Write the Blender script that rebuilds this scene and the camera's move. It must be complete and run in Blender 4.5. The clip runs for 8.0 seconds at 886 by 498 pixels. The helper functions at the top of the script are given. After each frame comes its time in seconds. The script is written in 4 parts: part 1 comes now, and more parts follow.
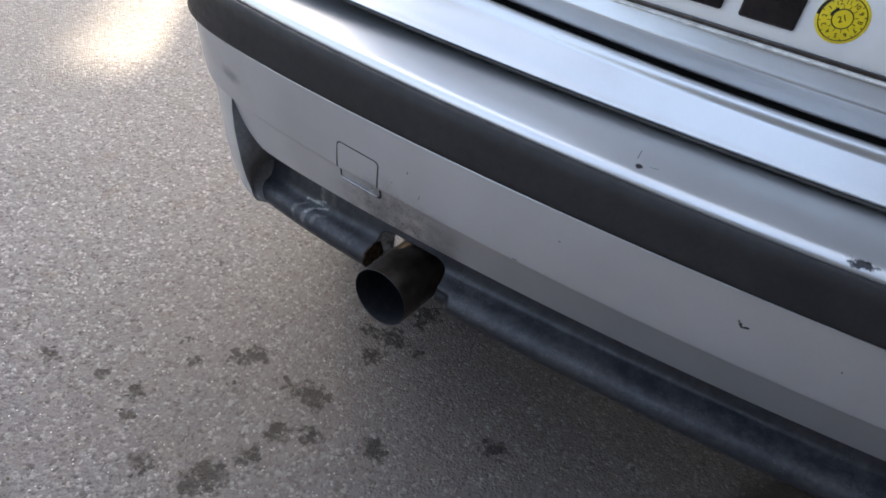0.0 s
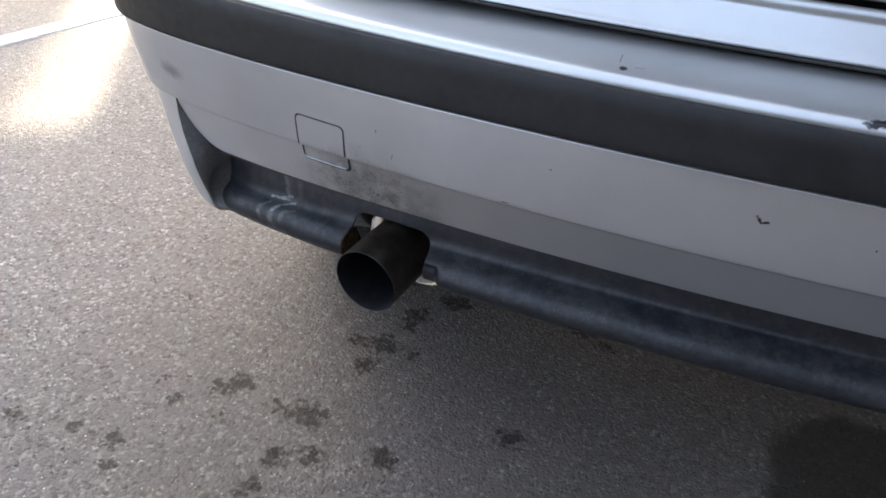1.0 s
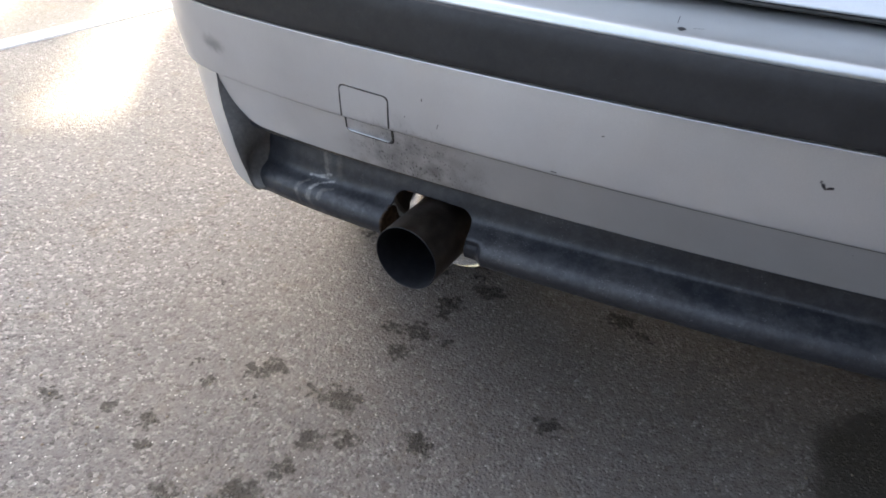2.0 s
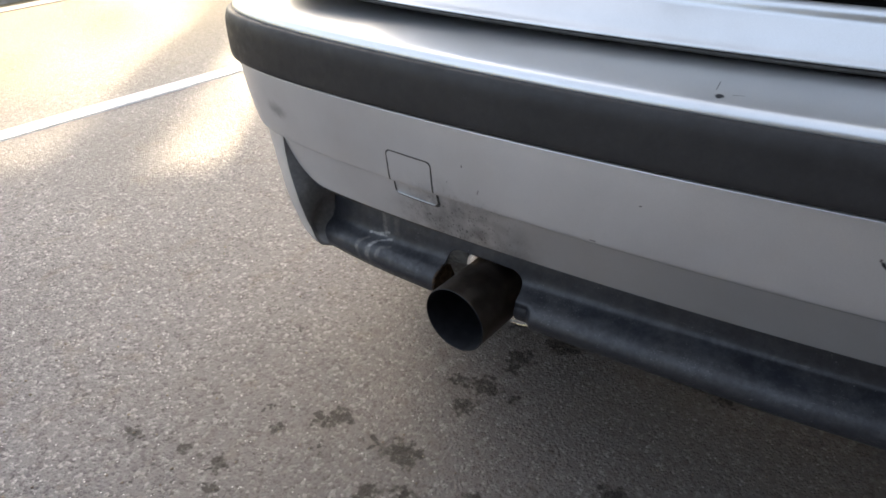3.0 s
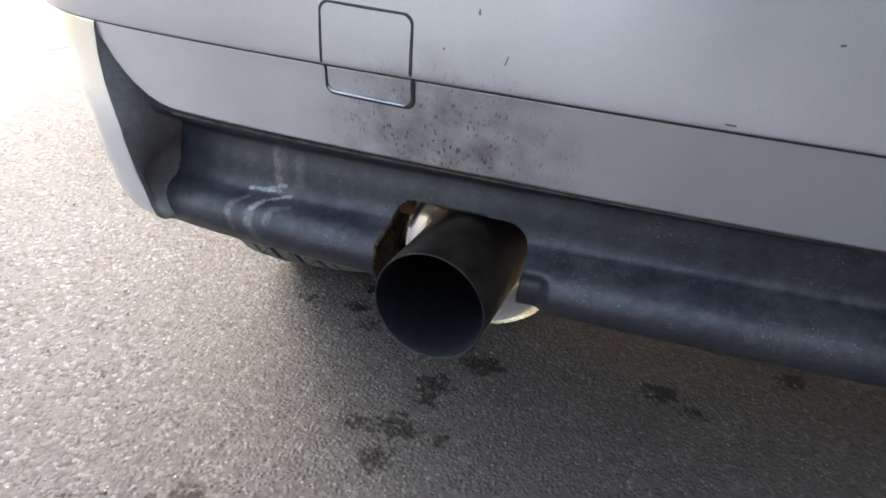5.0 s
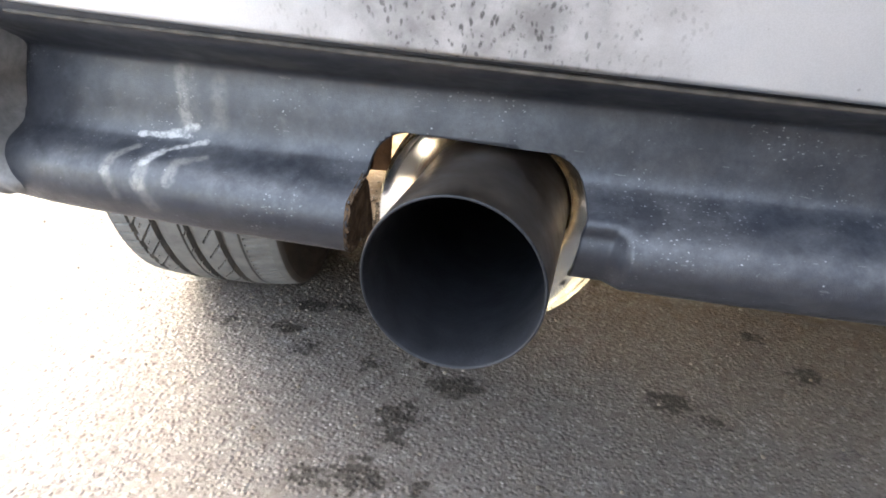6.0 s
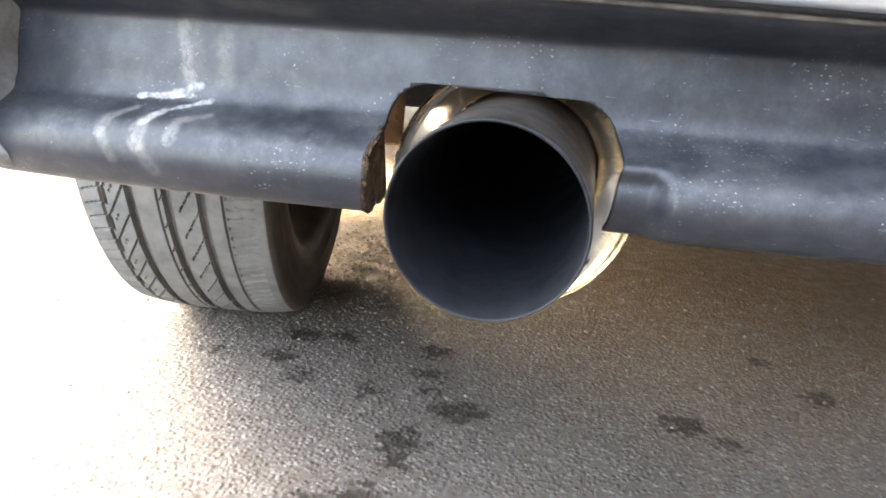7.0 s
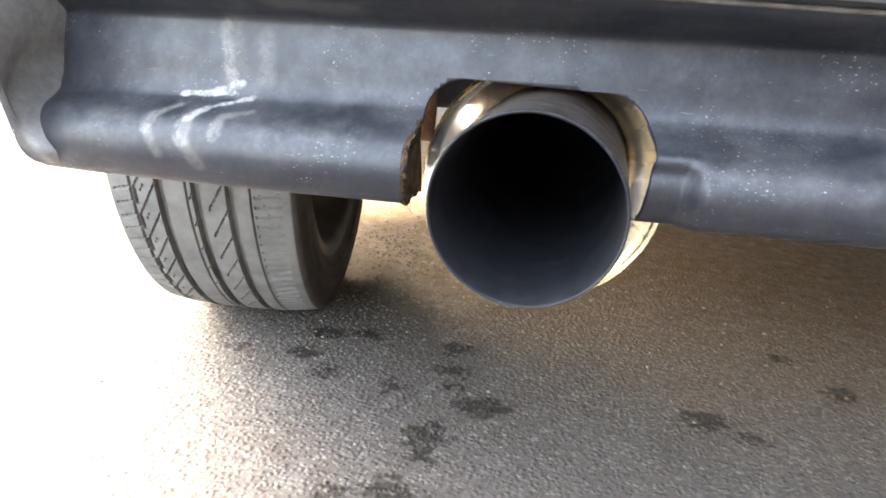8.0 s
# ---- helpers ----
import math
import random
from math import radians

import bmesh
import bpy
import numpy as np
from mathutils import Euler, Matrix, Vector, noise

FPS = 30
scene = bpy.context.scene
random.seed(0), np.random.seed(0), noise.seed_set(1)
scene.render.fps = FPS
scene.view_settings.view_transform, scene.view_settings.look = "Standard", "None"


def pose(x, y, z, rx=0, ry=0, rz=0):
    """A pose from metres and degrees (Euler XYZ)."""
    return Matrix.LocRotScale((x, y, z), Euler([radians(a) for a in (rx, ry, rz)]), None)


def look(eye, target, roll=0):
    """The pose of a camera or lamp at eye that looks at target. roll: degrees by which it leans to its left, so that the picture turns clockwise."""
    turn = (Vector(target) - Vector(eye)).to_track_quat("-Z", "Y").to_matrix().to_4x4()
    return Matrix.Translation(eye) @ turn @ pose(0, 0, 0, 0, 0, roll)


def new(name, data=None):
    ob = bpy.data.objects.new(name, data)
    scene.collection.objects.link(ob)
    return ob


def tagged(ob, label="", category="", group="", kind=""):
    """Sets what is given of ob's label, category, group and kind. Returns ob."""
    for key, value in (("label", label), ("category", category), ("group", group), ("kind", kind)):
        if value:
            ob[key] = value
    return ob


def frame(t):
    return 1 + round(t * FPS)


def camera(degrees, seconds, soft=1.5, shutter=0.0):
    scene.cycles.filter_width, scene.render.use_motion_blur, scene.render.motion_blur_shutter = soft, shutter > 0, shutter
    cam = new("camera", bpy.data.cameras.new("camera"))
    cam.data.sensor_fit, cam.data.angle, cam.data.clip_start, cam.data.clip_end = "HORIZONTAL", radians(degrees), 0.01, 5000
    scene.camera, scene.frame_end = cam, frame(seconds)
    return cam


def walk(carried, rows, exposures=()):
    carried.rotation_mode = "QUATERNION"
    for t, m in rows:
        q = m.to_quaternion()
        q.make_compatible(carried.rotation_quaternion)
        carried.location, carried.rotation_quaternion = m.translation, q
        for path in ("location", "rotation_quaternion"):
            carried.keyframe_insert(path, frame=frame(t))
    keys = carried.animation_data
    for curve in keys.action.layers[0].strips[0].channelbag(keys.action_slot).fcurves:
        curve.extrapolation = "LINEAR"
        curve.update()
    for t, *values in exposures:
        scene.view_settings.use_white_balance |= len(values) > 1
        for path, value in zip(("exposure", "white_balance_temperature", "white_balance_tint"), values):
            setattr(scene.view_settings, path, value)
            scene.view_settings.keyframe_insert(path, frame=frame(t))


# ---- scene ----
cam = camera(64.5, 8.0, soft=1.7)
PATH = [
    (0, (0.2565, -0.5742, 0.9117), (-0.1800, 0.7380, -0.2412), 11.00),
    (0.5, (0.2601, -0.5742, 0.8802), (-0.1818, 0.7560, -0.2484), 4.40),
    (0.7, (0.2687, -0.5557, 0.8745), (-0.1188, 0.7568, -0.2917), 2.54),
    (1, (0.2529, -0.5841, 0.8064), (-0.1449, 0.8163, -0.2511), 3.70),
    (1.2, (0.2448, -0.6021, 0.7569), (-0.1629, 0.8514, -0.2241), 4.80),
    (2.3, (0.2340, -0.5980, 0.7830), (-0.3470, 0.9190, -0.3830), 0.60),
    (2.5, (0.2466, -0.5913, 0.7920), (-0.4059, 0.7479, -0.2187), -2.10),
    (3, (0.2907, -0.5499, 0.7920), (-0.4446, 0.7722, -0.1836), -2.40),
    (3.5, (0.2898, -0.5112, 0.7929), (-0.4545, 0.8244, -0.1575), -3.20),
    (4, (0.2466, -0.5166, 0.7587), (-0.3420, 0.9387, -0.1224), 0.90),
    (4.5, (0.1611, -0.4878, 0.6858), (-0.1080, 1.0503, -0.2097), 4.20),
    (4.7, (0.1233, -0.4571, 0.6579), (-0.1932, 1.0446, -0.3054), 3.30),
    (5, (0.0648, -0.4005, 0.5580), (-0.1701, 1.1700, -0.2898), 5.60),
    (5.2, (0.0387, -0.3726, 0.5184), (-0.1683, 1.2195, -0.2961), 6.00),
    (6.3, (-0.0072, -0.2520, 0.4203), (0.0225, 1.4058, -0.2817), 5.80),
    (6.5, (-0.0090, -0.2547, 0.4095), (0.0054, 1.4265, -0.2331), 5.40),
    (7, (-0.0189, -0.2628, 0.3789), (0.0090, 1.4355, -0.2178), 5.60),
    (7.5, (-0.0180, -0.2664, 0.3771), (-0.0081, 1.4355, -0.2097), 5.00),
    (8, (-0.0306, -0.2736, 0.3753), (-0.0306, 1.4265, -0.2160), 5.00),
]
EXPOSURES = [(0, 2.08, 6300, 9), (1.0, 2.25, 6400, 9), (2.3, 2.5, 6700, 8), (2.5, 2.2, 6800, 8), (3.1, 2.05, 6750, 8), (3.5, 1.95, 6550, 8), (4.0, 2.0, 6450, 8), (4.5, 2.42, 6250, 8), (4.7, 2.62, 6300, 8), (5.0, 2.86, 6450, 8), (5.2, 3.0, 6550, 8), (6.3, 4.66, 7000, 8), (8, 4.9, 7100, 8)]
walk(cam, [(t, look(eye, target, roll)) for t, eye, target, roll in PATH], EXPOSURES)

# ---- light: a low warm evening sun ahead and to the left, and a clear sky ----
SUN_FROM = Vector((-0.49, 0.872, 0.0)).normalized()
SUN_UP = radians(24.0)
world = bpy.data.worlds.new("world")
scene.world = world
world.use_nodes = True
wn = world.node_tree.nodes
sky = wn.new("ShaderNodeTexSky")
sky.sky_type, sky.sun_disc = "NISHITA", False
sky.sun_elevation = SUN_UP
sky.sun_rotation = math.atan2(SUN_FROM.x, SUN_FROM.y)
sky.dust_density = 6.0
sky.air_density = 0.7
sky.ozone_density = 0.6
wn["Background"].inputs["Strength"].default_value = 0.15
haze = wn.new("ShaderNodeMix")
haze.data_type, haze.blend_type = "RGBA", "ADD"
haze.inputs[0].default_value = 1.0
haze.inputs[7].default_value = (0.9, 0.96, 1.01, 1.0)  # thin high haze, even over the whole sky
world.node_tree.links.new(sky.outputs["Color"], haze.inputs[6])
world.node_tree.links.new(haze.outputs[2], wn["Background"].inputs["Color"])
sun = new("sun", bpy.data.lights.new("sun", "SUN"))
sun.data.energy, sun.data.angle, sun.data.color = 5.0, radians(0.6), (1.0, 0.80, 0.55)
to_sun = SUN_FROM * math.cos(SUN_UP) + Vector((0, 0, math.sin(SUN_UP)))
sun.matrix_world = to_sun.to_track_quat("Z", "Y").to_matrix().to_4x4()

# ---- materials ----


class Mat:
    """A node material with short calls for its nodes."""

    def __init__(self, name, rough=0.5, metal=0.0, color=(0.5, 0.5, 0.5)):
        self.m = bpy.data.materials.new(name)
        self.m.use_nodes = True
        self.t = self.m.node_tree
        self.b = self.t.nodes["Principled BSDF"]
        self.b.inputs["Roughness"].default_value = rough
        self.b.inputs["Metallic"].default_value = metal
        self.b.inputs["Base Color"].default_value = (*color, 1)
        self.coord = self.add("ShaderNodeTexCoord").outputs["Object"]

    def add(self, kind, **inputs):
        n = self.t.nodes.new(kind)
        for k, v in inputs.items():
            self.put(n.inputs[k.replace("_", " ")], v)
        return n

    def put(self, socket, v):
        if isinstance(v, bpy.types.NodeSocket):
            self.t.links.new(v, socket)
        else:
            socket.default_value = v

    def noise(self, scale, detail=3.0, rough=0.55, vector=None, distortion=0.0):
        return self.add("ShaderNodeTexNoise", Vector=vector or self.coord, Scale=scale, Detail=detail, Roughness=rough,
                        Distortion=distortion).outputs["Fac"]

    def cells(self, scale, out="Distance", feature="F1", vector=None):
        n = self.add("ShaderNodeTexVoronoi", Vector=vector or self.coord, Scale=scale)
        n.feature = feature
        return n.outputs[out]

    def ramp(self, fac, *stops):
        n = self.add("ShaderNodeValToRGB", Fac=fac)
        e = n.color_ramp.elements
        while len(e) < len(stops):
            e.new(0.5)
        for s, (p, c) in zip(e, stops):
            s.position = p
            s.color = (c, c, c, 1) if isinstance(c, (int, float)) else (*c, 1)
        return n.outputs["Color"]

    def mix(self, fac, a, b, blend="MIX"):
        n = self.add("ShaderNodeMix")
        n.data_type, n.blend_type = "RGBA", blend
        for i, v in ((0, fac), (6, a), (7, b)):
            if isinstance(v, tuple):
                v = (*v, 1) if len(v) == 3 else v
            self.put(n.inputs[i], v)
        return n.outputs[2]

    def math(self, op, a, b=0.0, c=0.0):
        n = self.add("ShaderNodeMath")
        n.operation = op
        for i, v in enumerate((a, b, c)):
            self.put(n.inputs[i], v)
        return n.outputs[0]

    def bump(self, height, strength=0.3, distance=0.001, under=None):
        n = self.add("ShaderNodeBump", Height=height, Strength=strength, Distance=distance)
        if under is not None:
            self.put(n.inputs["Normal"], under)
        self.put(self.b.inputs["Normal"], n.outputs["Normal"])
        return n.outputs["Normal"]

    def blob(self, x, y, z, r, soft, warp, stretch=(1, 1, 1)):
        """1 inside an uneven spot round a place, 0 outside; warp is a colour that shifts the outline."""
        sub = self.add("ShaderNodeVectorMath")
        sub.operation = "SUBTRACT"
        self.put(sub.inputs[0], warp)
        sub.inputs[1].default_value = (x, y, z)
        mul = self.add("ShaderNodeVectorMath")
        mul.operation = "MULTIPLY"
        self.put(mul.inputs[0], sub.outputs[0])
        mul.inputs[1].default_value = stretch
        ln = self.add("ShaderNodeVectorMath")
        ln.operation = "LENGTH"
        self.put(ln.inputs[0], mul.outputs[0])
        n = self.add("ShaderNodeMapRange", Value=ln.outputs["Value"])
        n.interpolation_type = "SMOOTHSTEP"
        n.inputs["From Min"].default_value, n.inputs["From Max"].default_value = r * (1 - soft), r * (1 + soft)
        n.inputs["To Min"].default_value, n.inputs["To Max"].default_value = 1.0, 0.0
        return n.outputs["Result"]

    def stroke(self, a, b, r, soft, warp):
        """1 along an uneven line from a to b, 0 away from it."""
        a, b = Vector(a), Vector(b)
        d = b - a

        def vec(op, p, q):
            n = self.add("ShaderNodeVectorMath")
            n.operation = op
            self.put(n.inputs[0], p)
            self.put(n.inputs[1], q)
            return n
        off = vec("SUBTRACT", warp, tuple(a)).outputs[0]
        h = self.math("MULTIPLY", vec("DOT_PRODUCT", off, tuple(d)).outputs["Value"], 1.0 / max(d.length_squared, 1e-9))
        h = self.math("MINIMUM", self.math("MAXIMUM", h, 0.0), 1.0)
        sc = self.add("ShaderNodeVectorMath")
        sc.operation = "SCALE"
        sc.inputs[0].default_value = d
        self.put(sc.inputs["Scale"], h)
        far = vec("DISTANCE", off, sc.outputs[0]).outputs["Value"]
        n = self.add("ShaderNodeMapRange", Value=far)
        n.interpolation_type = "SMOOTHSTEP"
        n.inputs["From Min"].default_value, n.inputs["From Max"].default_value = r * (1 - soft), r * (1 + soft)
        n.inputs["To Min"].default_value, n.inputs["To Max"].default_value = 1.0, 0.0
        return n.outputs["Result"]

    def warped(self, scale, amount):
        """The place, shifted by noise."""
        n = self.add("ShaderNodeTexNoise", Vector=self.coord, Scale=scale, Detail=3.0)
        sub = self.add("ShaderNodeVectorMath")
        sub.operation = "SUBTRACT"
        self.put(sub.inputs[0], n.outputs["Color"])
        sub.inputs[1].default_value = (0.5, 0.5, 0.5)
        sc = self.add("ShaderNodeVectorMath")
        sc.operation = "SCALE"
        self.put(sc.inputs[0], sub.outputs[0])
        sc.inputs["Scale"].default_value = amount
        ad = self.add("ShaderNodeVectorMath")
        ad.operation = "ADD"
        self.put(ad.inputs[0], self.coord)
        self.put(ad.inputs[1], sc.outputs[0])
        return ad.outputs[0]

    def top(self, *values):
        v = values[0]
        for w in values[1:]:
            v = self.math("MAXIMUM", v, w)
        return v

    def color(self, c):
        self.put(self.b.inputs["Base Color"], c)

    def rough(self, r):
        self.put(self.b.inputs["Roughness"], r)


def paint_material():
    """Silver metallic paint with dust, soot round the pipe, chips and smudges."""
    m = Mat("silver_paint", 0.4, 0.85)
    w = m.warped(300, 0.002)
    dust = m.noise(9, 4)
    base = m.mix(m.ramp(dust, (0.35, 0.0), (0.75, 1.0)), (0.65, 0.66, 0.67), (0.58, 0.585, 0.59))
    fleck = m.ramp(m.noise(1800, 1), (0.4, 0.96), (0.6, 1.03))
    base = m.mix(1.0, base, fleck, "MULTIPLY")
    soot = m.blob(-0.004, 0.01, 0.410, 0.044, 0.9, m.warped(25, 0.03), (0.72, 0.5, 1.15))
    tall = m.add("ShaderNodeMapping", Vector=m.warped(60, 0.008))
    tall.inputs["Scale"].default_value = (1.0, 0.6, 0.45)
    grain = m.math("MULTIPLY", m.ramp(m.cells(420, vector=tall.outputs[0]), (0.22, 0.9), (0.42, 0.0)), m.ramp(m.noise(110, 4, 0.75), (0.47, 0.0), (0.56, 1.0)))
    film_or_warm_tint = m.math("MULTIPLY", soot, m.ramp(m.noise(60, 4), (0.3, 0.15), (0.65, 1.0)))
    specks = m.math("MULTIPLY", soot, grain)
    base = m.mix(m.math("MULTIPLY", film_or_warm_tint, 0.68), base, (0.08, 0.075, 0.072))
    base = m.mix(m.math("MULTIPLY", specks, 0.8), base, (0.025, 0.023, 0.022))
    far = m.ramp(m.cells(75), (0.035, 1.0), (0.06, 0.0))
    low = m.add("ShaderNodeSeparateXYZ", Vector=m.coord).outputs["Z"]
    low = m.add("ShaderNodeMapRange", Value=low, From_Min=0.38, From_Max=0.50, To_Min=1.0, To_Max=0.0).outputs["Result"]
    far = m.math("MULTIPLY", far, m.math("MULTIPLY", low, m.ramp(m.noise(14, 2), (0.5, 0.0), (0.62, 1.0))))
    base = m.mix(m.math("MULTIPLY", far, 0.8), base, (0.05, 0.05, 0.05))
    chips = m.top(m.blob(0.233, -0.011, 0.597, 0.0035, 0.3, w), m.blob(0.425, -0.029, 0.591, 0.0072, 0.22, m.warped(160, 0.010), (0.58, 1.7, 1.8)),
                  m.blob(0.391, -0.020, 0.602, 0.0020, 0.3, w), m.blob(0.396, -0.026, 0.600, 0.0016, 0.3, w),
                  m.stroke((0.3640, -0.0455, 0.5045), (0.3685, -0.0455, 0.4995), 0.0014, 0.4, w), m.stroke((0.3685, -0.0455, 0.4995), (0.3735, -0.0455, 0.5010), 0.0013, 0.4, w))
    ticks = m.top(*[m.stroke(a, b, r * 0.75, 0.5, m.coord) for a, b, r in (
        ((0.0323, -0.0113, 0.4722), (0.0310, -0.0108, 0.4676), 0.0005), ((0.1495, -0.0270, 0.4561), (0.1545, -0.0276, 0.4561), 0.0007),
        ((0.0138, -0.0094, 0.4947), (0.0140, -0.0094, 0.4925), 0.0007), ((-0.0052, -0.0049, 0.4710), (-0.0048, -0.0049, 0.4706), 0.0007),
        ((0.1897, -0.0323, 0.5022), (0.1912, -0.0323, 0.5026), 0.0007), ((0.0173, 0.0091, 0.4185), (0.0168, 0.0091, 0.4160), 0.0012),
        ((-0.0605, 0.0165, 0.4318), (-0.0545, 0.0160, 0.4312), 0.0007), ((0.1027, -0.0009, 0.4130), (0.1029, -0.0009, 0.4118), 0.0006),
        ((0.0715, -0.0090, 0.4453), (0.0717, -0.0090, 0.4446), 0.0006), ((0.2296, 0.0124, 0.5989), (0.2290, -0.0010, 0.5973), 0.0005),
        ((0.2420, -0.0070, 0.5964), (0.2498, -0.0060, 0.5966), 0.0004), ((0.4561, -0.0470, 0.4966), (0.4564, -0.0470, 0.4960), 0.0009),
        ((0.0136, -0.0093, 0.4931), (0.0138, -0.0093, 0.4927), 0.0008))])
    base = m.mix(m.top(chips, m.math("MULTIPLY", ticks, 0.8)), base, (0.03, 0.03, 0.035))
    smudge = m.math("MULTIPLY", m.blob(-0.266, 0.053, 0.484, 0.012, 0.8, m.warped(120, 0.012), (0.8, 0.8, 1.6)), 0.55)
    base = m.mix(smudge, base, (0.12, 0.12, 0.13))
    m.color(base)
    m.rough(m.ramp(m.noise(22, 5), (0.3, 0.32), (0.75, 0.37)))
    m.b.inputs["Coat Weight"].default_value = 0.35
    m.b.inputs["Coat Roughness"].default_value = 0.12
    return m.m


def plastic_material(name, color, rough, dusty=0.5, streaks=False, grain=1400):
    """Unpainted bumper plastic, greyed by dust and scratched; upward faces painted paler, as light falls."""
    m = Mat(name, rough)
    base = m.mix(m.ramp(m.noise(16, 5, 0.65), (0.35, 0.0), (0.8, 1.0)), color, tuple(c * 1.5 + 0.004 for c in color))
    if dusty:
        # shading put into the dust: weak on downward faces, strong on upward ones
        lies = m.add("ShaderNodeSeparateXYZ", Vector=m.add("ShaderNodeNewGeometry").outputs["Normal"]).outputs["Z"]
        lies = m.add("ShaderNodeMapRange", Value=lies, From_Min=-0.25, From_Max=0.7, To_Min=0.25, To_Max=1.5).outputs["Result"]
        dust = m.math("MULTIPLY", m.ramp(m.noise(55, 6, 0.75), (0.42, 0.0), (0.75, 1.0)), m.math("MULTIPLY", lies, dusty))
        base = m.mix(dust, base, (0.155, 0.155, 0.16))
        grime = m.ramp(m.noise(9, 5, 0.7, distortion=0.6), (0.46, 0.0), (0.70, 1.0))
        base = m.mix(m.math("MULTIPLY", grime, dusty * 0.7), base, (0.070, 0.060, 0.052))
        worn = m.ramp(m.noise(26, 7, 0.78, distortion=0.8), (0.44, 0.0), (0.62, 1.0))
        base = m.mix(m.math("MULTIPLY", worn, dusty * 0.5), base, (0.085, 0.084, 0.086))
        thrown = m.add("ShaderNodeMapping", Vector=m.warped(500, 0.0022))
        thrown.inputs["Scale"].default_value = (0.6, 1.0, 1.0)
        fleck = m.math("MULTIPLY", m.ramp(m.cells(190, vector=thrown.outputs[0]), (0.03, 1.0), (0.075, 0.0)), m.ramp(m.noise(33, 3), (0.50, 0.0), (0.64, 1.0)))
        tiny = m.math("MULTIPLY", m.ramp(m.cells(520, vector=thrown.outputs[0]), (0.10, 1.0), (0.22, 0.0)), m.ramp(m.noise(26, 4, 0.7), (0.50, 0.0), (0.66, 0.9)))
        base = m.mix(m.math("MULTIPLY", m.top(fleck, tiny), min(1.0, dusty * 2.2) if dusty > 0.1 else 0.0), base, (0.42, 0.42, 0.42))
        turn = m.add("ShaderNodeMapping", Vector=m.coord)
        turn.inputs["Rotation"].default_value = (0.3, 0.6, 0.4)
        turn.inputs["Scale"].default_value = (1.0, 9.0, 9.0)
        scratch = m.ramp(m.noise(40, 2, 0.6, turn.outputs[0]), (0.700, 0.0), (0.715, 1.0), (0.73, 0.0))
        base = m.mix(m.math("MULTIPLY", scratch, dusty), base, (0.30, 0.29, 0.28))
    speckle = m.ramp(m.noise(170, 8, 0.8), (0.32, 0.76), (0.68, 1.25))
    base = m.mix(1.0, base, speckle, "MULTIPLY")
    if streaks:
        base = add_streaks(m, base)
    m.color(base)
    m.rough(m.ramp(m.noise(75, 6, 0.7), (0.3, rough - 0.05), (0.72, rough + 0.20)))
    m.b.inputs["Specular IOR Level"].default_value = 0.42
    low = m.bump(m.noise(260, 5, 0.7), 0.18, 0.0006)
    m.bump(m.noise(grain, 3), 0.25, 0.0005, low)
    return m.m


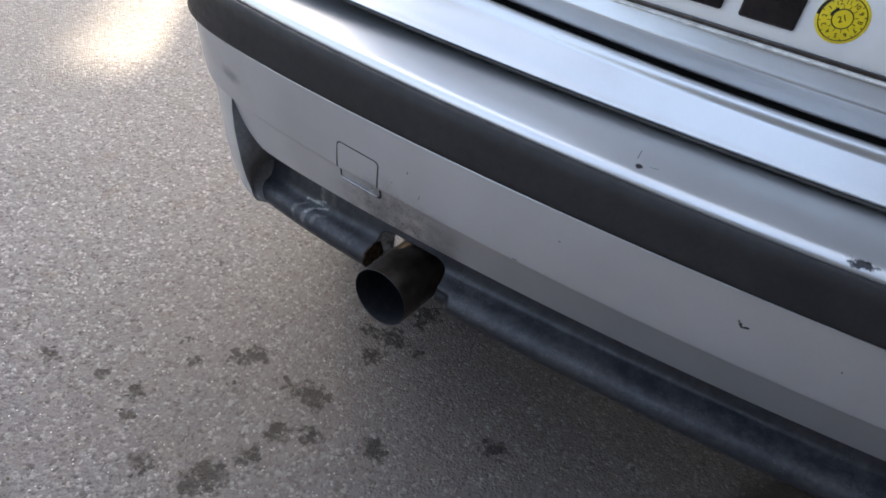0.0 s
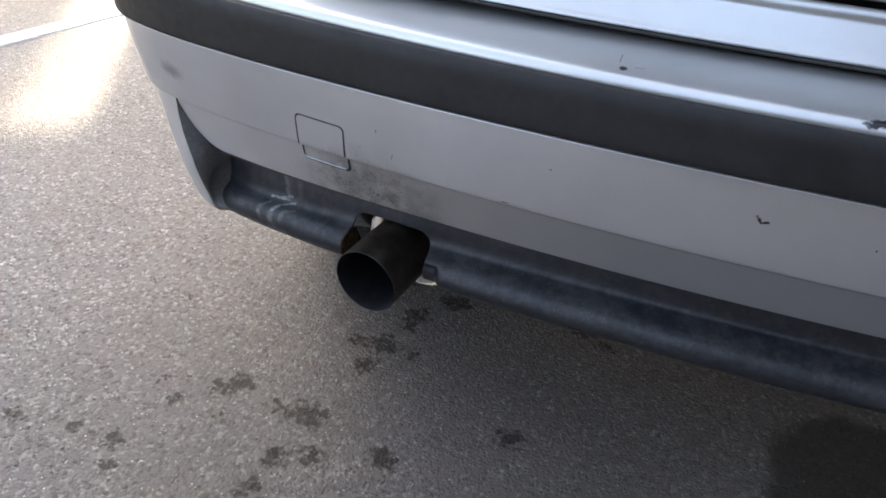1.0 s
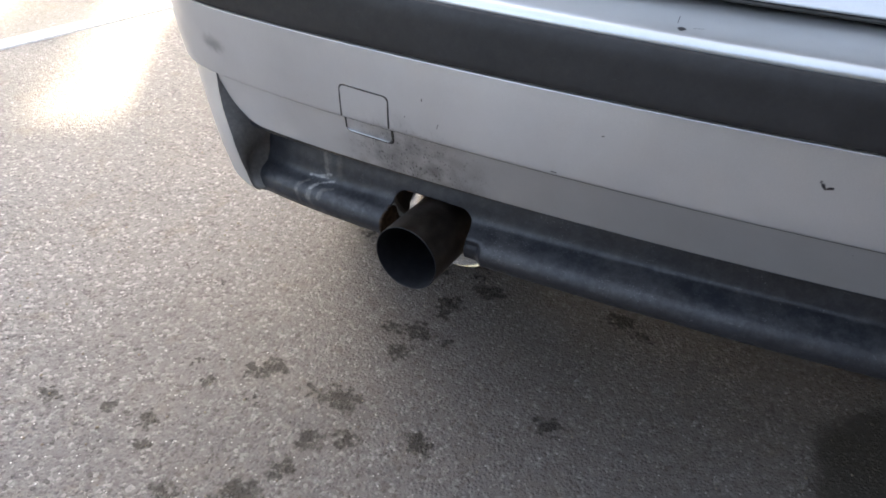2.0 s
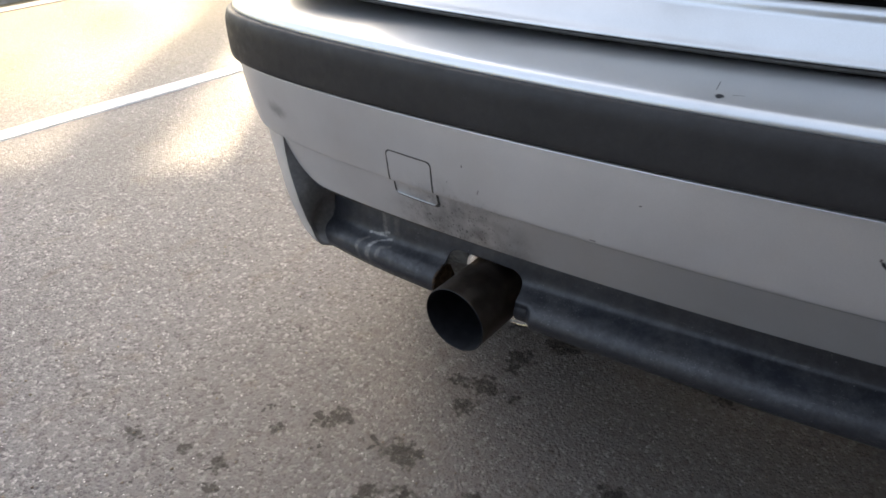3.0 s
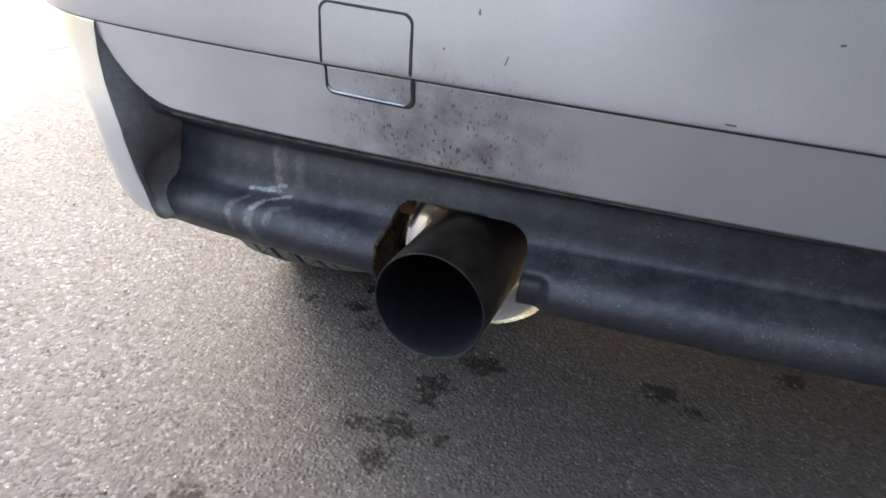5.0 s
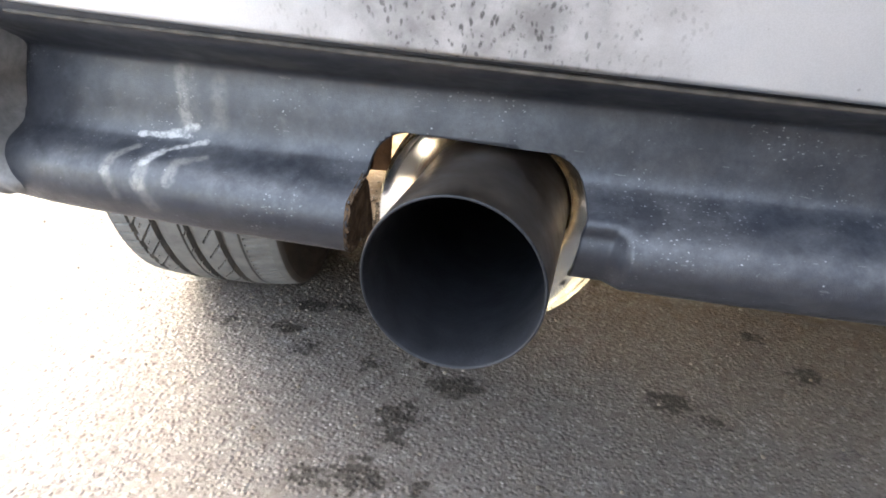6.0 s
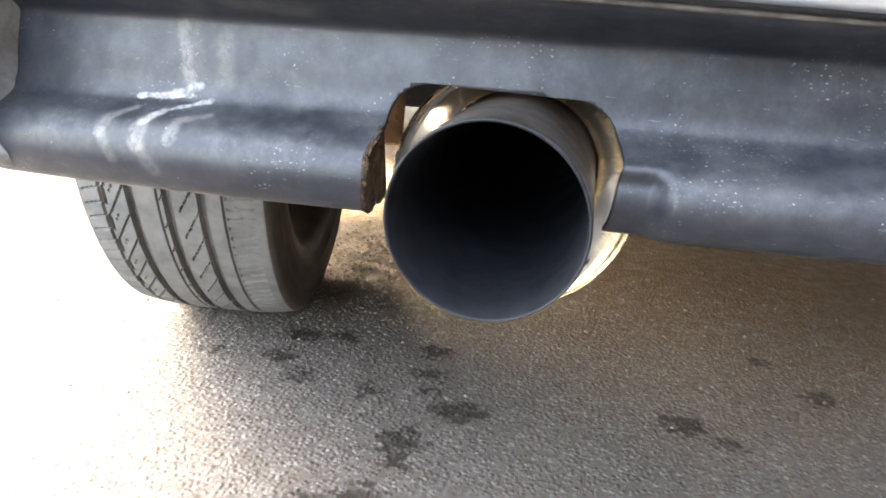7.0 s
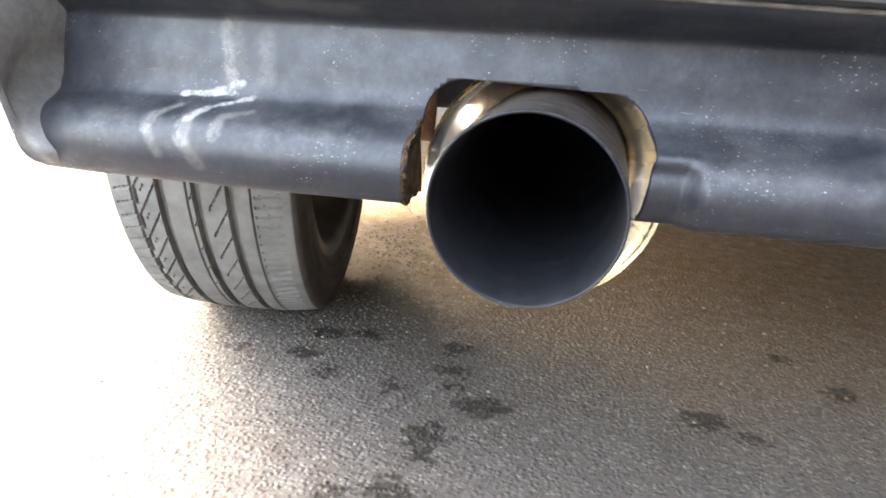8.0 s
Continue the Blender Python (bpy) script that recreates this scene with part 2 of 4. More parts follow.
def add_streaks(m, base):
    """Dried pale splashes that ran down over the ledge."""
    f = m.warped(170, 0.0045)
    w = m.warped(45, 0.016)
    strong = [
        m.stroke((-0.1697, 0.0859, 0.3222), (-0.1420, 0.0815, 0.3245), 0.0015, 0.4, f),
        m.stroke((-0.1500, 0.0850, 0.3240), (-0.1370, 0.0832, 0.3288), 0.0026, 0.3, f),
        m.stroke((-0.1400, 0.0810, 0.3240), (-0.1250, 0.0795, 0.3250), 0.0013, 0.4, f),
        m.stroke((-0.1304, 0.0780, 0.3232), (-0.1531, 0.0748, 0.3176), 0.0013, 0.45, f),
        m.stroke((-0.1531, 0.0748, 0.3176), (-0.1610, 0.0690, 0.3125), 0.0024, 0.5, f),
    ]
    middle = [
        m.stroke((-0.1685, 0.0792, 0.3174), (-0.1795, 0.0740, 0.3126), 0.0020, 0.5, f),
        m.stroke((-0.1795, 0.0740, 0.3126), (-0.1822, 0.0690, 0.3052), 0.0030, 0.5, f),
        m.stroke((-0.1610, 0.0690, 0.3125), (-0.1625, 0.0625, 0.3035), 0.0040, 0.4, f),
        m.stroke((-0.1294, 0.0686, 0.3181), (-0.1440, 0.0657, 0.3146), 0.0018, 0.6, f),
        m.stroke((-0.1440, 0.0657, 0.3146), (-0.1455, 0.0600, 0.3070), 0.0032, 0.6, f),
        m.stroke((-0.1250, 0.0790, 0.3255), (-0.1076, 0.0769, 0.3262), 0.0008, 0.6, f),
        m.stroke((-0.0939, 0.0799, 0.3520), (-0.0906, 0.0783, 0.3403), 0.0012, 0.6, f),
        m.stroke((0.0700, 0.0500, 0.3310), (0.0790, 0.0465, 0.3285), 0.0013, 0.6, f),
        m.stroke((-0.0743, 0.0766, 0.3433), (-0.0740, 0.0766, 0.3433), 0.0016, 0.3, f),
        m.stroke((-0.1460, 0.0870, 0.3460), (-0.1426, 0.0844, 0.3300), 0.0028, 0.6, f),
        m.stroke((-0.1485, 0.0877, 0.3565), (-0.1460, 0.0870, 0.3460), 0.0030, 0.6, f),
    ]
    faint = [
        m.stroke((-0.1822, 0.0690, 0.3052), (-0.1755, 0.0652, 0.2940), 0.0028, 0.6, f),
        m.stroke((-0.1625, 0.0625, 0.3035), (-0.1535, 0.0606, 0.2910), 0.0034, 0.6, f),
        m.stroke((-0.1260, 0.0845, 0.3520), (-0.1241, 0.0822, 0.3330), 0.0045, 0.6, f),
        m.stroke((-0.0906, 0.0783, 0.3403), (-0.0890, 0.0780, 0.3340), 0.0030, 0.6, f),
        m.stroke((-0.0794, 0.0764, 0.3375), (-0.0794, 0.0764, 0.3350), 0.0026, 0.5, f),
        m.stroke((-0.0850, 0.0664, 0.3720), (-0.1180, 0.0700, 0.3700), 0.0060, 0.8, w),
        m.stroke((-0.2200, 0.0800, 0.3150), (-0.1950, 0.0760, 0.3150), 0.0050, 0.9, w),
        m.stroke((-0.1440, 0.0860, 0.3560), (-0.1420, 0.0840, 0.3350), 0.0055, 0.8, f),
    ]
    thin = m.ramp(m.noise(300, 4, 0.7), (0.34, 0.25), (0.58, 1.0))
    base = m.mix(m.math("MULTIPLY", m.math("MULTIPLY", m.top(*faint), thin), 0.26), base, (0.20, 0.185, 0.16))
    base = m.mix(m.math("MULTIPLY", m.math("MULTIPLY", m.top(*middle), thin), 0.40), base, (0.25, 0.235, 0.21))
    return m.mix(m.math("MULTIPLY", m.math("MULTIPLY", m.top(*strong), thin), 0.70), base, (0.38, 0.37, 0.355))


def asphalt_material():
    """Worn pale asphalt: stone chips, drips of oil, a damp patch; warm light and shade by the car painted in."""
    m = Mat("asphalt", 0.85)
    chips = m.cells(190, "Color")
    grey = m.add("ShaderNodeSeparateColor", Color=chips).outputs["Red"]
    stone = m.ramp(grey, (0.0, (0.022, 0.021, 0.021)), (0.12, (0.055, 0.052, 0.053)), (0.19, (0.120, 0.114, 0.117)), (0.78, (0.145, 0.138, 0.141)), (0.86, (0.23, 0.222, 0.222)), (1.0, (0.36, 0.35, 0.345)))
    fine = m.ramp(m.noise(620, 3, 0.7), (0.3, 0.74), (0.7, 1.20))
    base = m.mix(0.8, stone, fine, "MULTIPLY")
    bare = m.ramp(m.noise(32, 4, 0.65), (0.40, 0.12), (0.60, 0.62))
    base = m.mix(bare, base, (0.128, 0.121, 0.126))
    tan = m.math("MULTIPLY", m.ramp(m.noise(15, 4, 0.7, distortion=0.5), (0.56, 0.0), (0.70, 1.0)), 0.45)
    base = m.mix(tan, base, (0.115, 0.092, 0.068))
    pits = m.ramp(m.noise(95, 4, 0.75), (0.34, 0.25), (0.46, 1.0))
    base = m.mix(1.0, base, pits, "MULTIPLY")
    broad = m.ramp(m.noise(1.7, 5, 0.6), (0.3, 0.82), (0.7, 1.12))
    base = m.mix(1.0, base, broad, "MULTIPLY")
    glint = m.math("MULTIPLY", m.ramp(m.cells(150), (0.15, 1.0), (0.24, 0.0)), m.ramp(m.noise(70, 2), (0.56, 0.0), (0.62, 1.0)))
    base = m.mix(m.math("MULTIPLY", glint, 0.9), base, (0.62, 0.61, 0.60))
    w, f = m.warped(85, 0.058), m.warped(14, 0.09)
    spots = []
    for x, y, r, sx in STAINS:
        spots.append(m.blob(x, y, 0.0, r, 0.38, w, (sx, 1.0, 0.0)))
    patchy = m.ramp(m.noise(40, 4, 0.7), (0.3, 0.6), (0.6, 1.0))
    # warm light behind the tail, put into the colour as a brown tint
    film_or_warm_tint = m.math("MULTIPLY", m.math("MULTIPLY", m.blob(0.50, 0.55, 0.0, 0.75, 0.6, f, (0.75, 1.0, 0.0)), 0.5), patchy)
    base = m.mix(film_or_warm_tint, base, (0.150, 0.118, 0.085))
    # the car's soft shade round the pipe, painted as a dark patch
    tail_shade = m.math("MULTIPLY", m.math("MULTIPLY", m.blob(-0.02, 0.02, 0.0, 0.36, 0.55, f, (0.75, 0.85, 0.0)), 0.36), patchy)
    base = m.mix(tail_shade, base, (0.058, 0.048, 0.040))
    # warm shade under the car, painted brown and kept matt
    under_car_shade = m.math("MULTIPLY", m.math("MULTIPLY", m.blob(0.45, 1.42, 0.0, 0.90, 0.35, f, (0.70, 1.0, 0.0)), 0.95), patchy)
    base = m.mix(under_car_shade, base, (0.085, 0.056, 0.029))
    gritty = m.ramp(m.noise(62, 5, 0.75), (0.38, 0.28), (0.48, 1.0))
    oil = m.math("MULTIPLY", m.top(*spots), gritty)
    base = m.mix(m.math("MULTIPLY", oil, 0.84), base, (0.011, 0.0078, 0.005))
    scatter = m.ramp(m.cells(26, vector=w), (0.10, 1.0), (0.20, 0.0))
    scatter = m.math("MULTIPLY", scatter, m.ramp(m.noise(5, 2), (0.48, 0.0), (0.60, 0.6)))
    base = m.mix(scatter, base, (0.04, 0.037, 0.034))
    damp = m.blob(0.70, 0.15, 0.0, 0.16, 0.10, m.warped(9, 0.16), (0.9, 1.0, 0.0))
    base = m.mix(m.math("MULTIPLY", damp, 0.75), base, (0.020, 0.018, 0.013))
    # yellow sun glare over the far road, painted as a tint
    glare_tint = m.blob(-3.0, 2.4, 0.0, 1.0, 0.6, f, (1.0, 0.4, 0.0))
    base = m.mix(m.math("MULTIPLY", glare_tint, 0.70), base, (0.28, 0.205, 0.085))
    m.color(base)
    m.rough(m.math("ADD", m.math("SUBTRACT", m.ramp(m.noise(60, 3), (0.3, 0.58), (0.7, 0.72)), m.math("MULTIPLY", damp, 0.15)), m.math("MULTIPLY", under_car_shade, 0.3)))
    h = m.math("ADD", m.ramp(m.cells(190), (0.0, 1.0), (0.55, 0.0)), m.math("MULTIPLY", m.noise(800, 3, 0.7), 0.5))
    m.put(m.b.inputs["Specular IOR Level"], m.math("SUBTRACT", 0.5, m.math("MAXIMUM", m.math("MULTIPLY", under_car_shade, 0.45), m.math("MULTIPLY", oil, 0.16))))
    m.bump(h, 0.62, 0.0028)
    return m.m


STAINS = [
    (-0.227, 0.040, 0.017, 0.9), (-0.250, 0.022, 0.013, 0.8), (-0.303, -0.020, 0.010, 0.9), (-0.341, 0.005, 0.008, 1.0), (-0.494, -0.128, 0.012, 1.0),
    (-0.069, 0.142, 0.017, 0.9), (-0.056, 0.198, 0.018, 0.7), (-0.100, 0.190, 0.015, 1.0), (-0.337, -0.111, 0.012, 0.8), (-0.315, -0.151, 0.010, 1.0),
    (-0.069, -0.042, 0.014, 0.9), (-0.112, -0.066, 0.018, 1.0), (-0.106, 0.020, 0.022, 0.7), (-0.123, -0.119, 0.018, 1.0), (-0.155, -0.170, 0.022, 0.8),
    (-0.165, -0.196, 0.016, 0.8), (-0.242, -0.201, 0.015, 0.8), (0.026, -0.013, 0.017, 0.9), (-0.223, -0.023, 0.008, 1.0), (-0.402, -0.113, 0.010, 1.0),
    (-0.152, 0.019, 0.011, 0.9), (-0.414, 0.181, 0.008, 0.9), (-0.006, 0.190, 0.010, 1.0), (0.182, 0.081, 0.016, 0.8), (-0.004, 0.458, 0.014, 0.7),
    (-0.009, 0.408, 0.012, 0.6), (0.023, 0.338, 0.018, 0.65), (-0.031, 0.281, 0.018, 0.9), (0.428, 0.427, 0.018, 1.0), (0.393, 0.500, 0.013, 1.0),
    (-0.173, 0.421, 0.014, 0.7), (-0.111, 0.478, 0.012, 0.6), (-0.144, 0.381, 0.010, 0.8), (-0.067, 0.362, 0.010, 0.8), (0.250, 0.349, 0.017, 0.7),
    (0.285, 0.320, 0.011, 0.8), (-0.157, 0.472, 0.014, 0.6), (-0.009, 0.372, 0.010, 0.7), (-0.244, 0.417, 0.010, 0.8), (-0.035, 0.255, 0.010, 0.8),
]
PAINT = paint_material()
BLACK = plastic_material("valance_plastic", (0.0095, 0.0112, 0.0160), 0.33, 0.24, True)
RUBBER_STRIP = plastic_material("strip_plastic", (0.0105, 0.0095, 0.010), 0.48, 0.05)
# near-black colour standing in for the shade inside the shut gap
GAP = plastic_material("gap_shadow", (0.004, 0.004, 0.0045), 0.9, 0.0)
SEAL = plastic_material("seal_rubber", (0.020, 0.019, 0.017), 0.6, 0.2)
UNDER = plastic_material("underbody_paint", (0.020, 0.018, 0.016), 0.8, 0.3)
# corner return: bumper paint, greyed in colour for facing away from the light
RECESS = plastic_material("recess_shaded_paint", (0.18, 0.172, 0.165), 0.55, 0.1)
ASPHALT = asphalt_material()


# ---- mesh helpers ----
def link(name, bm, material, parent=None, label="", smooth=True):
    me = bpy.data.meshes.new(name)
    bm.to_mesh(me)
    bm.free()
    for p in me.polygons:
        p.use_smooth = smooth
    for mat in material if isinstance(material, (list, tuple)) else (material,):
        me.materials.append(mat)
    ob = new(name, me)
    ob.parent = parent
    return tagged(ob, label)


def part(name, bm, material, parent, label="", smooth=True):
    return link(name, bm, material, parent, label, smooth)


def grid(bm, rows, closed=False, keep=None, flip=False):
    """Quads between rows of points; keep(i, j) may leave a quad out."""
    vs = [[bm.verts.new(p) for p in row] for row in rows]
    n = len(rows[0])
    for i in range(len(rows) - 1):
        for j in range(n if closed else n - 1):
            if keep and not keep(i, j):
                continue
            q = (vs[i][j], vs[i][(j + 1) % n], vs[i + 1][(j + 1) % n], vs[i + 1][j])
            bm.faces.new(q[::-1] if flip else q)
    return vs


def clean(bm, dist=1e-5):
    bmesh.ops.remove_doubles(bm, verts=bm.verts, dist=dist)
    loose = [v for v in bm.verts if not v.link_faces]
    bmesh.ops.delete(bm, geom=loose, context="VERTS")
    return bm


def box(bm, x0, x1, y0, y1, z0, z1, bevel=0.0, segments=2):
    made = bmesh.ops.create_cube(bm, size=1.0)["verts"]
    for v in made:
        v.co = Vector(((x0 + x1) / 2 + v.co.x * (x1 - x0), (y0 + y1) / 2 + v.co.y * (y1 - y0), (z0 + z1) / 2 + v.co.z * (z1 - z0)))
    if bevel:
        edges = list({e for v in made for e in v.link_edges})
        bmesh.ops.bevel(bm, geom=edges, offset=bevel, segments=segments, affect="EDGES", profile=0.5)
    return made


def solid(ob, thickness, offset=-1.0):
    mod = ob.modifiers.new("thickness", "SOLIDIFY")
    mod.thickness, mod.offset = thickness, offset
    return ob


def smoothstep(a, b, x):
    t = min(1.0, max(0.0, (x - a) / (b - a)))
    return t * t * (3 - 2 * t)


def spline(keys, n):
    """n rows a span, through all keys, smoothly."""
    out = []
    for i in range(len(keys) - 1):
        p = [np.array(keys[min(max(k, 0), len(keys) - 1)], float) for k in (i - 1, i, i + 1, i + 2)]
        for k in range(n):
            t = k / n
            out.append(0.5 * (2 * p[1] + (p[2] - p[0]) * t + (2 * p[0] - 5 * p[1] + 4 * p[2] - p[3]) * t * t + (3 * p[1] - p[0] - 3 * p[2] + p[3]) * t ** 3))
    out.append(np.array(keys[-1], float))
    return out


# ---- the car's plan: x across, y ahead, the tail pipe's mouth over the origin ----
MID, HALF, TAIL, BOW, SQUARE, SKEW, CORNER = 0.42, 0.785, -0.0404, 0.0738, 10.6, -0.0218, 0.25


def tail_point(u, d, z, b=0.0, s=0.0, narrow=None):
    """A point of the rounded tail: u runs from 1 (the left side) over 0 (the middle) to -1; d: how far in; z: height."""
    a = abs(u)
    w = HALF - (d if narrow is None else narrow)
    x = MID - u * w
    bow = BOW + b
    y = TAIL + d + bow * a * a + CORNER * (1 - max(1 - a ** SQUARE, 0.0) ** (1 / SQUARE)) + SKEW * (x - MID)
    return Vector((x, y, z + s * a * a))


def u_at(x, d=0.0):
    return (MID - x) / (HALF - d)


def corner_us(u0, n):
    """u from 1 to u0, closer together where the corner bends."""
    phi = math.acos(u0 ** (SQUARE / 2))
    return [max(math.cos(phi * k / n), 0.0) ** (2 / SQUARE) for k in range(n + 1)]


TOW_X0, TOW_X1, TOW_Z0, TOW_Z1 = -0.0835, -0.0245, 0.4280, 0.4865


def column_us():
    left = corner_us(u_at(-0.27), 40)
    xs = []
    x = -0.27
    while x < 1.11:
        x += 0.0009 if -0.094 < x < -0.013 else 0.010
        xs.append(x)
    right = [-u for u in corner_us(u_at(-0.27), 40)][::-1]
    return left + [u_at(x) for x in xs if u_at(x) > right[0] + 0.004] + right


def tow_gap(x, z):
    """Signed distance to the rounded outline of the towing-eye cover."""
    cx, cz, hx, hz, r = (TOW_X0 + TOW_X1) / 2, (TOW_Z0 + TOW_Z1) / 2, (TOW_X1 - TOW_X0) / 2, (TOW_Z1 - TOW_Z0) / 2, 0.007
    qx, qz = abs(x - cx) - hx + r, abs(z - cz) - hz + r
    return math.hypot(max(qx, 0), max(qz, 0)) + min(max(qx, qz), 0) - r


def low_edge(x):
    """Lower edge of the painted panel: it rises where the corner foot begins."""
    t = min(1.0, max(0.0, (-0.237 - x) / 0.050))
    return 1 - math.sqrt(1 - t * t)


def build_bumper(parent):
    upper = [(0.17, 0.606, -0.03, 0.010), (0.10, 0.604, -0.03, 0.010), (0.05, 0.5990, -0.01, 0.008), (0.022, 0.5956, 0.0, 0.007), (0.0115, 0.5936, 0.005, 0.0064), (0.0072, 0.5905, 0.008, 0.006),
             (0.0055, 0.5865, 0.0088, 0.0058), (0.006, 0.5835, 0.0088, 0.0058)]
    face = [(0.006, 0.5835, 0.0088, 0.0058), (0.004, 0.565, 0.012, 0.003), (-0.001, 0.5375, 0.021, -0.0050), (-0.0036, 0.5335, 0.0215, -0.0054),
            (-0.0055, 0.510, 0.029, -0.006), (-0.0065, 0.480, 0.038, -0.011), (-0.0065, 0.460, 0.044, -0.014), (-0.0055, 0.4545, 0.045, -0.0147)]
    us = column_us()
    rows = spline(upper, 4)[:-1] + spline(face[:4], 4)[:-1]
    k = spline(face[3:], 3)[:-1]
    dense = []
    for p, q in zip(k, k[1:] + [np.array(face[-1], float)]):
        n = max(1, int(abs(p[1] - q[1]) / 0.0009))
        dense += [p + (q - p) * i / n for i in range(n)]
    rows += dense
    rows.append(np.array(face[-1], float))
    for d, z in ((-0.0045, 0.45430), (0.0050, 0.45420), (0.0050, 0.4519)):
        rows.append(np.array((d, z, 0.045, -0.0147)))
    crease = np.array((0.0010, 0.4517, 0.045, -0.0147))
    bottom = np.array((0.0258, 0.3922, 0.0119, -0.0082))
    turn_in = [np.array((0.028, 0.3905, 0.0119, -0.0082)), np.array((0.034, 0.3905, 0.010, -0.0082)), np.array((0.05, 0.397, 0.0, -0.0082))]
    n_low = 58
    pts, ids = [], []
    for i, r in enumerate(rows):
        pts.append([tail_point(u, *r) for u in us])
    for i in range(n_low + 1):
        line = []
        for u in us:
            x = tail_point(u, *crease).x
            t = i / n_low * (1 - low_edge(x)) * (1 - low_edge(2 * MID - x))
            r = crease + (bottom - crease) * t
            line.append(tail_point(u, *r))
        pts.append(line)
    for r in turn_in:
        line = []
        for u in us:
            x = tail_point(u, *crease).x
            e = (1 - low_edge(x)) * (1 - low_edge(2 * MID - x))
            line.append(tail_point(u, *(crease + (r - crease) * e)))
        pts.append(line)
    cover, body = bmesh.new(), bmesh.new()
    inside = {}
    first = len(spline(upper, 4)) - 1
    for i, line in enumerate(pts):
        for j, p in enumerate(line):
            g = tow_gap(p.x, p.z) if p.y < 0.1 and first < i else 1.0
            inside[i, j] = g
    in_cover = lambda i, j: max(inside[a, b] for a in (i, i + 1) for b in (j, j + 1)) < 0.0004
    grid(body, pts, keep=lambda i, j: not in_cover(i, j))
    grid(cover, pts, keep=in_cover)
    # the corner feet reach down past the black insert
    foot = spline([(0.0010, 0.0, 0.4517), (0.0, 0.001, 0.447), (0.002, 0.003, 0.43), (0.005, 0.018, 0.40), (0.013, 0.034, 0.365), (0.023, 0.040, 0.34), (0.030, 0.043, 0.318),
                   (0.033, 0.045, 0.304), (0.036, 0.047, 0.291), (0.041, 0.051, 0.282), (0.052, 0.060, 0.2760), (0.075, 0.078, 0.2735)], 4)
    edge = lambda z: np.interp(z, [0.273, 0.288, 0.294, 0.303, 0.317, 0.33, 0.365, 0.40, 0.425, 0.4545], [-0.247, -0.251, -0.252, -0.2535, -0.256, -0.258, -0.2640, -0.2780, -0.2845, -0.285])
    deep_z = [0.286, 0.308, 0.317, 0.325, 0.335, 0.345, 0.36, 0.38, 0.40, 0.425, 0.4545]
    inner_x = lambda z: np.interp(z, deep_z, [-0.240, -0.2560, -0.2610, -0.2610, -0.2560, -0.2470, -0.2435, -0.245, -0.251, -0.268, -0.2885])
    inner_y = lambda z: np.interp(z, deep_z, [0.08, 0.082, 0.086, 0.094, 0.110, 0.118, 0.121, 0.120, 0.114, 0.104, 0.093])
    returns = []
    for side in (1, -1):
        outer, back = [], []
        for d, narrow, z in foot:
            s = -0.0147 * smoothstep(0.36, 0.4545, z)
            b = 0.045 - 0.052 * smoothstep(0.4545, 0.32, z)
            ue = min(0.985, (MID - edge(z)) / (HALF - narrow))
            line = []
            for k in range(31):
                f = k / 30
                phi0 = math.acos(ue ** (SQUARE / 2))
                u = max(math.cos(phi0 * f), 0.0) ** (2 / SQUARE)
                line.append(tail_point(u, d, z, b, s, narrow))
            line = line[::-1]
            lip = line[0] + Vector((0.002, 0.003, 0))
            deep = Vector((inner_x(z), max(inner_y(z), lip.y), z))
            ret = [line[0] + Vector((0.0003, 0.0002, 0)), lip, lip.lerp(deep, 0.3), lip.lerp(deep, 0.6), deep, deep + Vector((0.028, 0.045, 0.0))]
            if side < 0:
                line = [Vector((2 * MID - p.x, p.y + 2 * SKEW * (MID - p.x), p.z)) for p in line]
                ret = [Vector((2 * MID - p.x, p.y + 2 * SKEW * (MID - p.x), p.z)) for p in ret]
            outer.append(line)
            back.append(ret)
        grid(body, outer, flip=side > 0)
        rb = bmesh.new()
        grid(rb, back, flip=side < 0)
        bmesh.ops.recalc_face_normals(rb, faces=rb.faces)
        returns.append(rb)
    bmesh.ops.recalc_face_normals(clean(body, 2e-5), faces=body.faces)
    bumper = part("bumper", body, PAINT, parent, "silver painted bumper cover with soot specks")
    bmesh.ops.recalc_face_normals(clean(cover, 2e-5), faces=cover.faces)
    part("tow_eye_cover", cover, PAINT, bumper, "square silver towing-eye cover, slightly open along one edge")
    for rb in returns:
        part("corner_recess", rb, RECESS, bumper, "inward grey return of the bumper corner")
    # the dark gap round the cover
    def face_y(x, z):
        k = [np.array(q, float) for q in (face[4:] + [tuple(crease), tuple(bottom)])]
        for p, q in zip(k, k[1:]):
            u = u_at(x, p[0])
            zp, zq = tail_point(u, *p).z, tail_point(u, *q).z
            if zq <= z <= zp:
                return tail_point(u, *(p + (q - p) * (zp - z) / max(zp - zq, 1e-6))).y
        return 0.0
    cx, cz, hx, hz, rr = (TOW_X0 + TOW_X1) / 2, (TOW_Z0 + TOW_Z1) / 2, (TOW_X1 - TOW_X0) / 2, (TOW_Z1 - TOW_Z0) / 2, 0.006
    outline = []
    for sx, sz, a0 in ((1, 1, 0), (-1, 1, 90), (-1, -1, 180), (1, -1, 270)):
        for k in range(9):
            a = radians(a0 + 90 * k / 8)
            outline.append((cx + sx * (hx - rr) + rr * math.cos(a), cz + sz * (hz - rr) + rr * math.sin(a)))
    dense = []
    for p, q in zip(outline, outline[1:] + outline[:1]):
        n = max(1, int(math.hypot(q[0] - p[0], q[1] - p[1]) / 0.003))
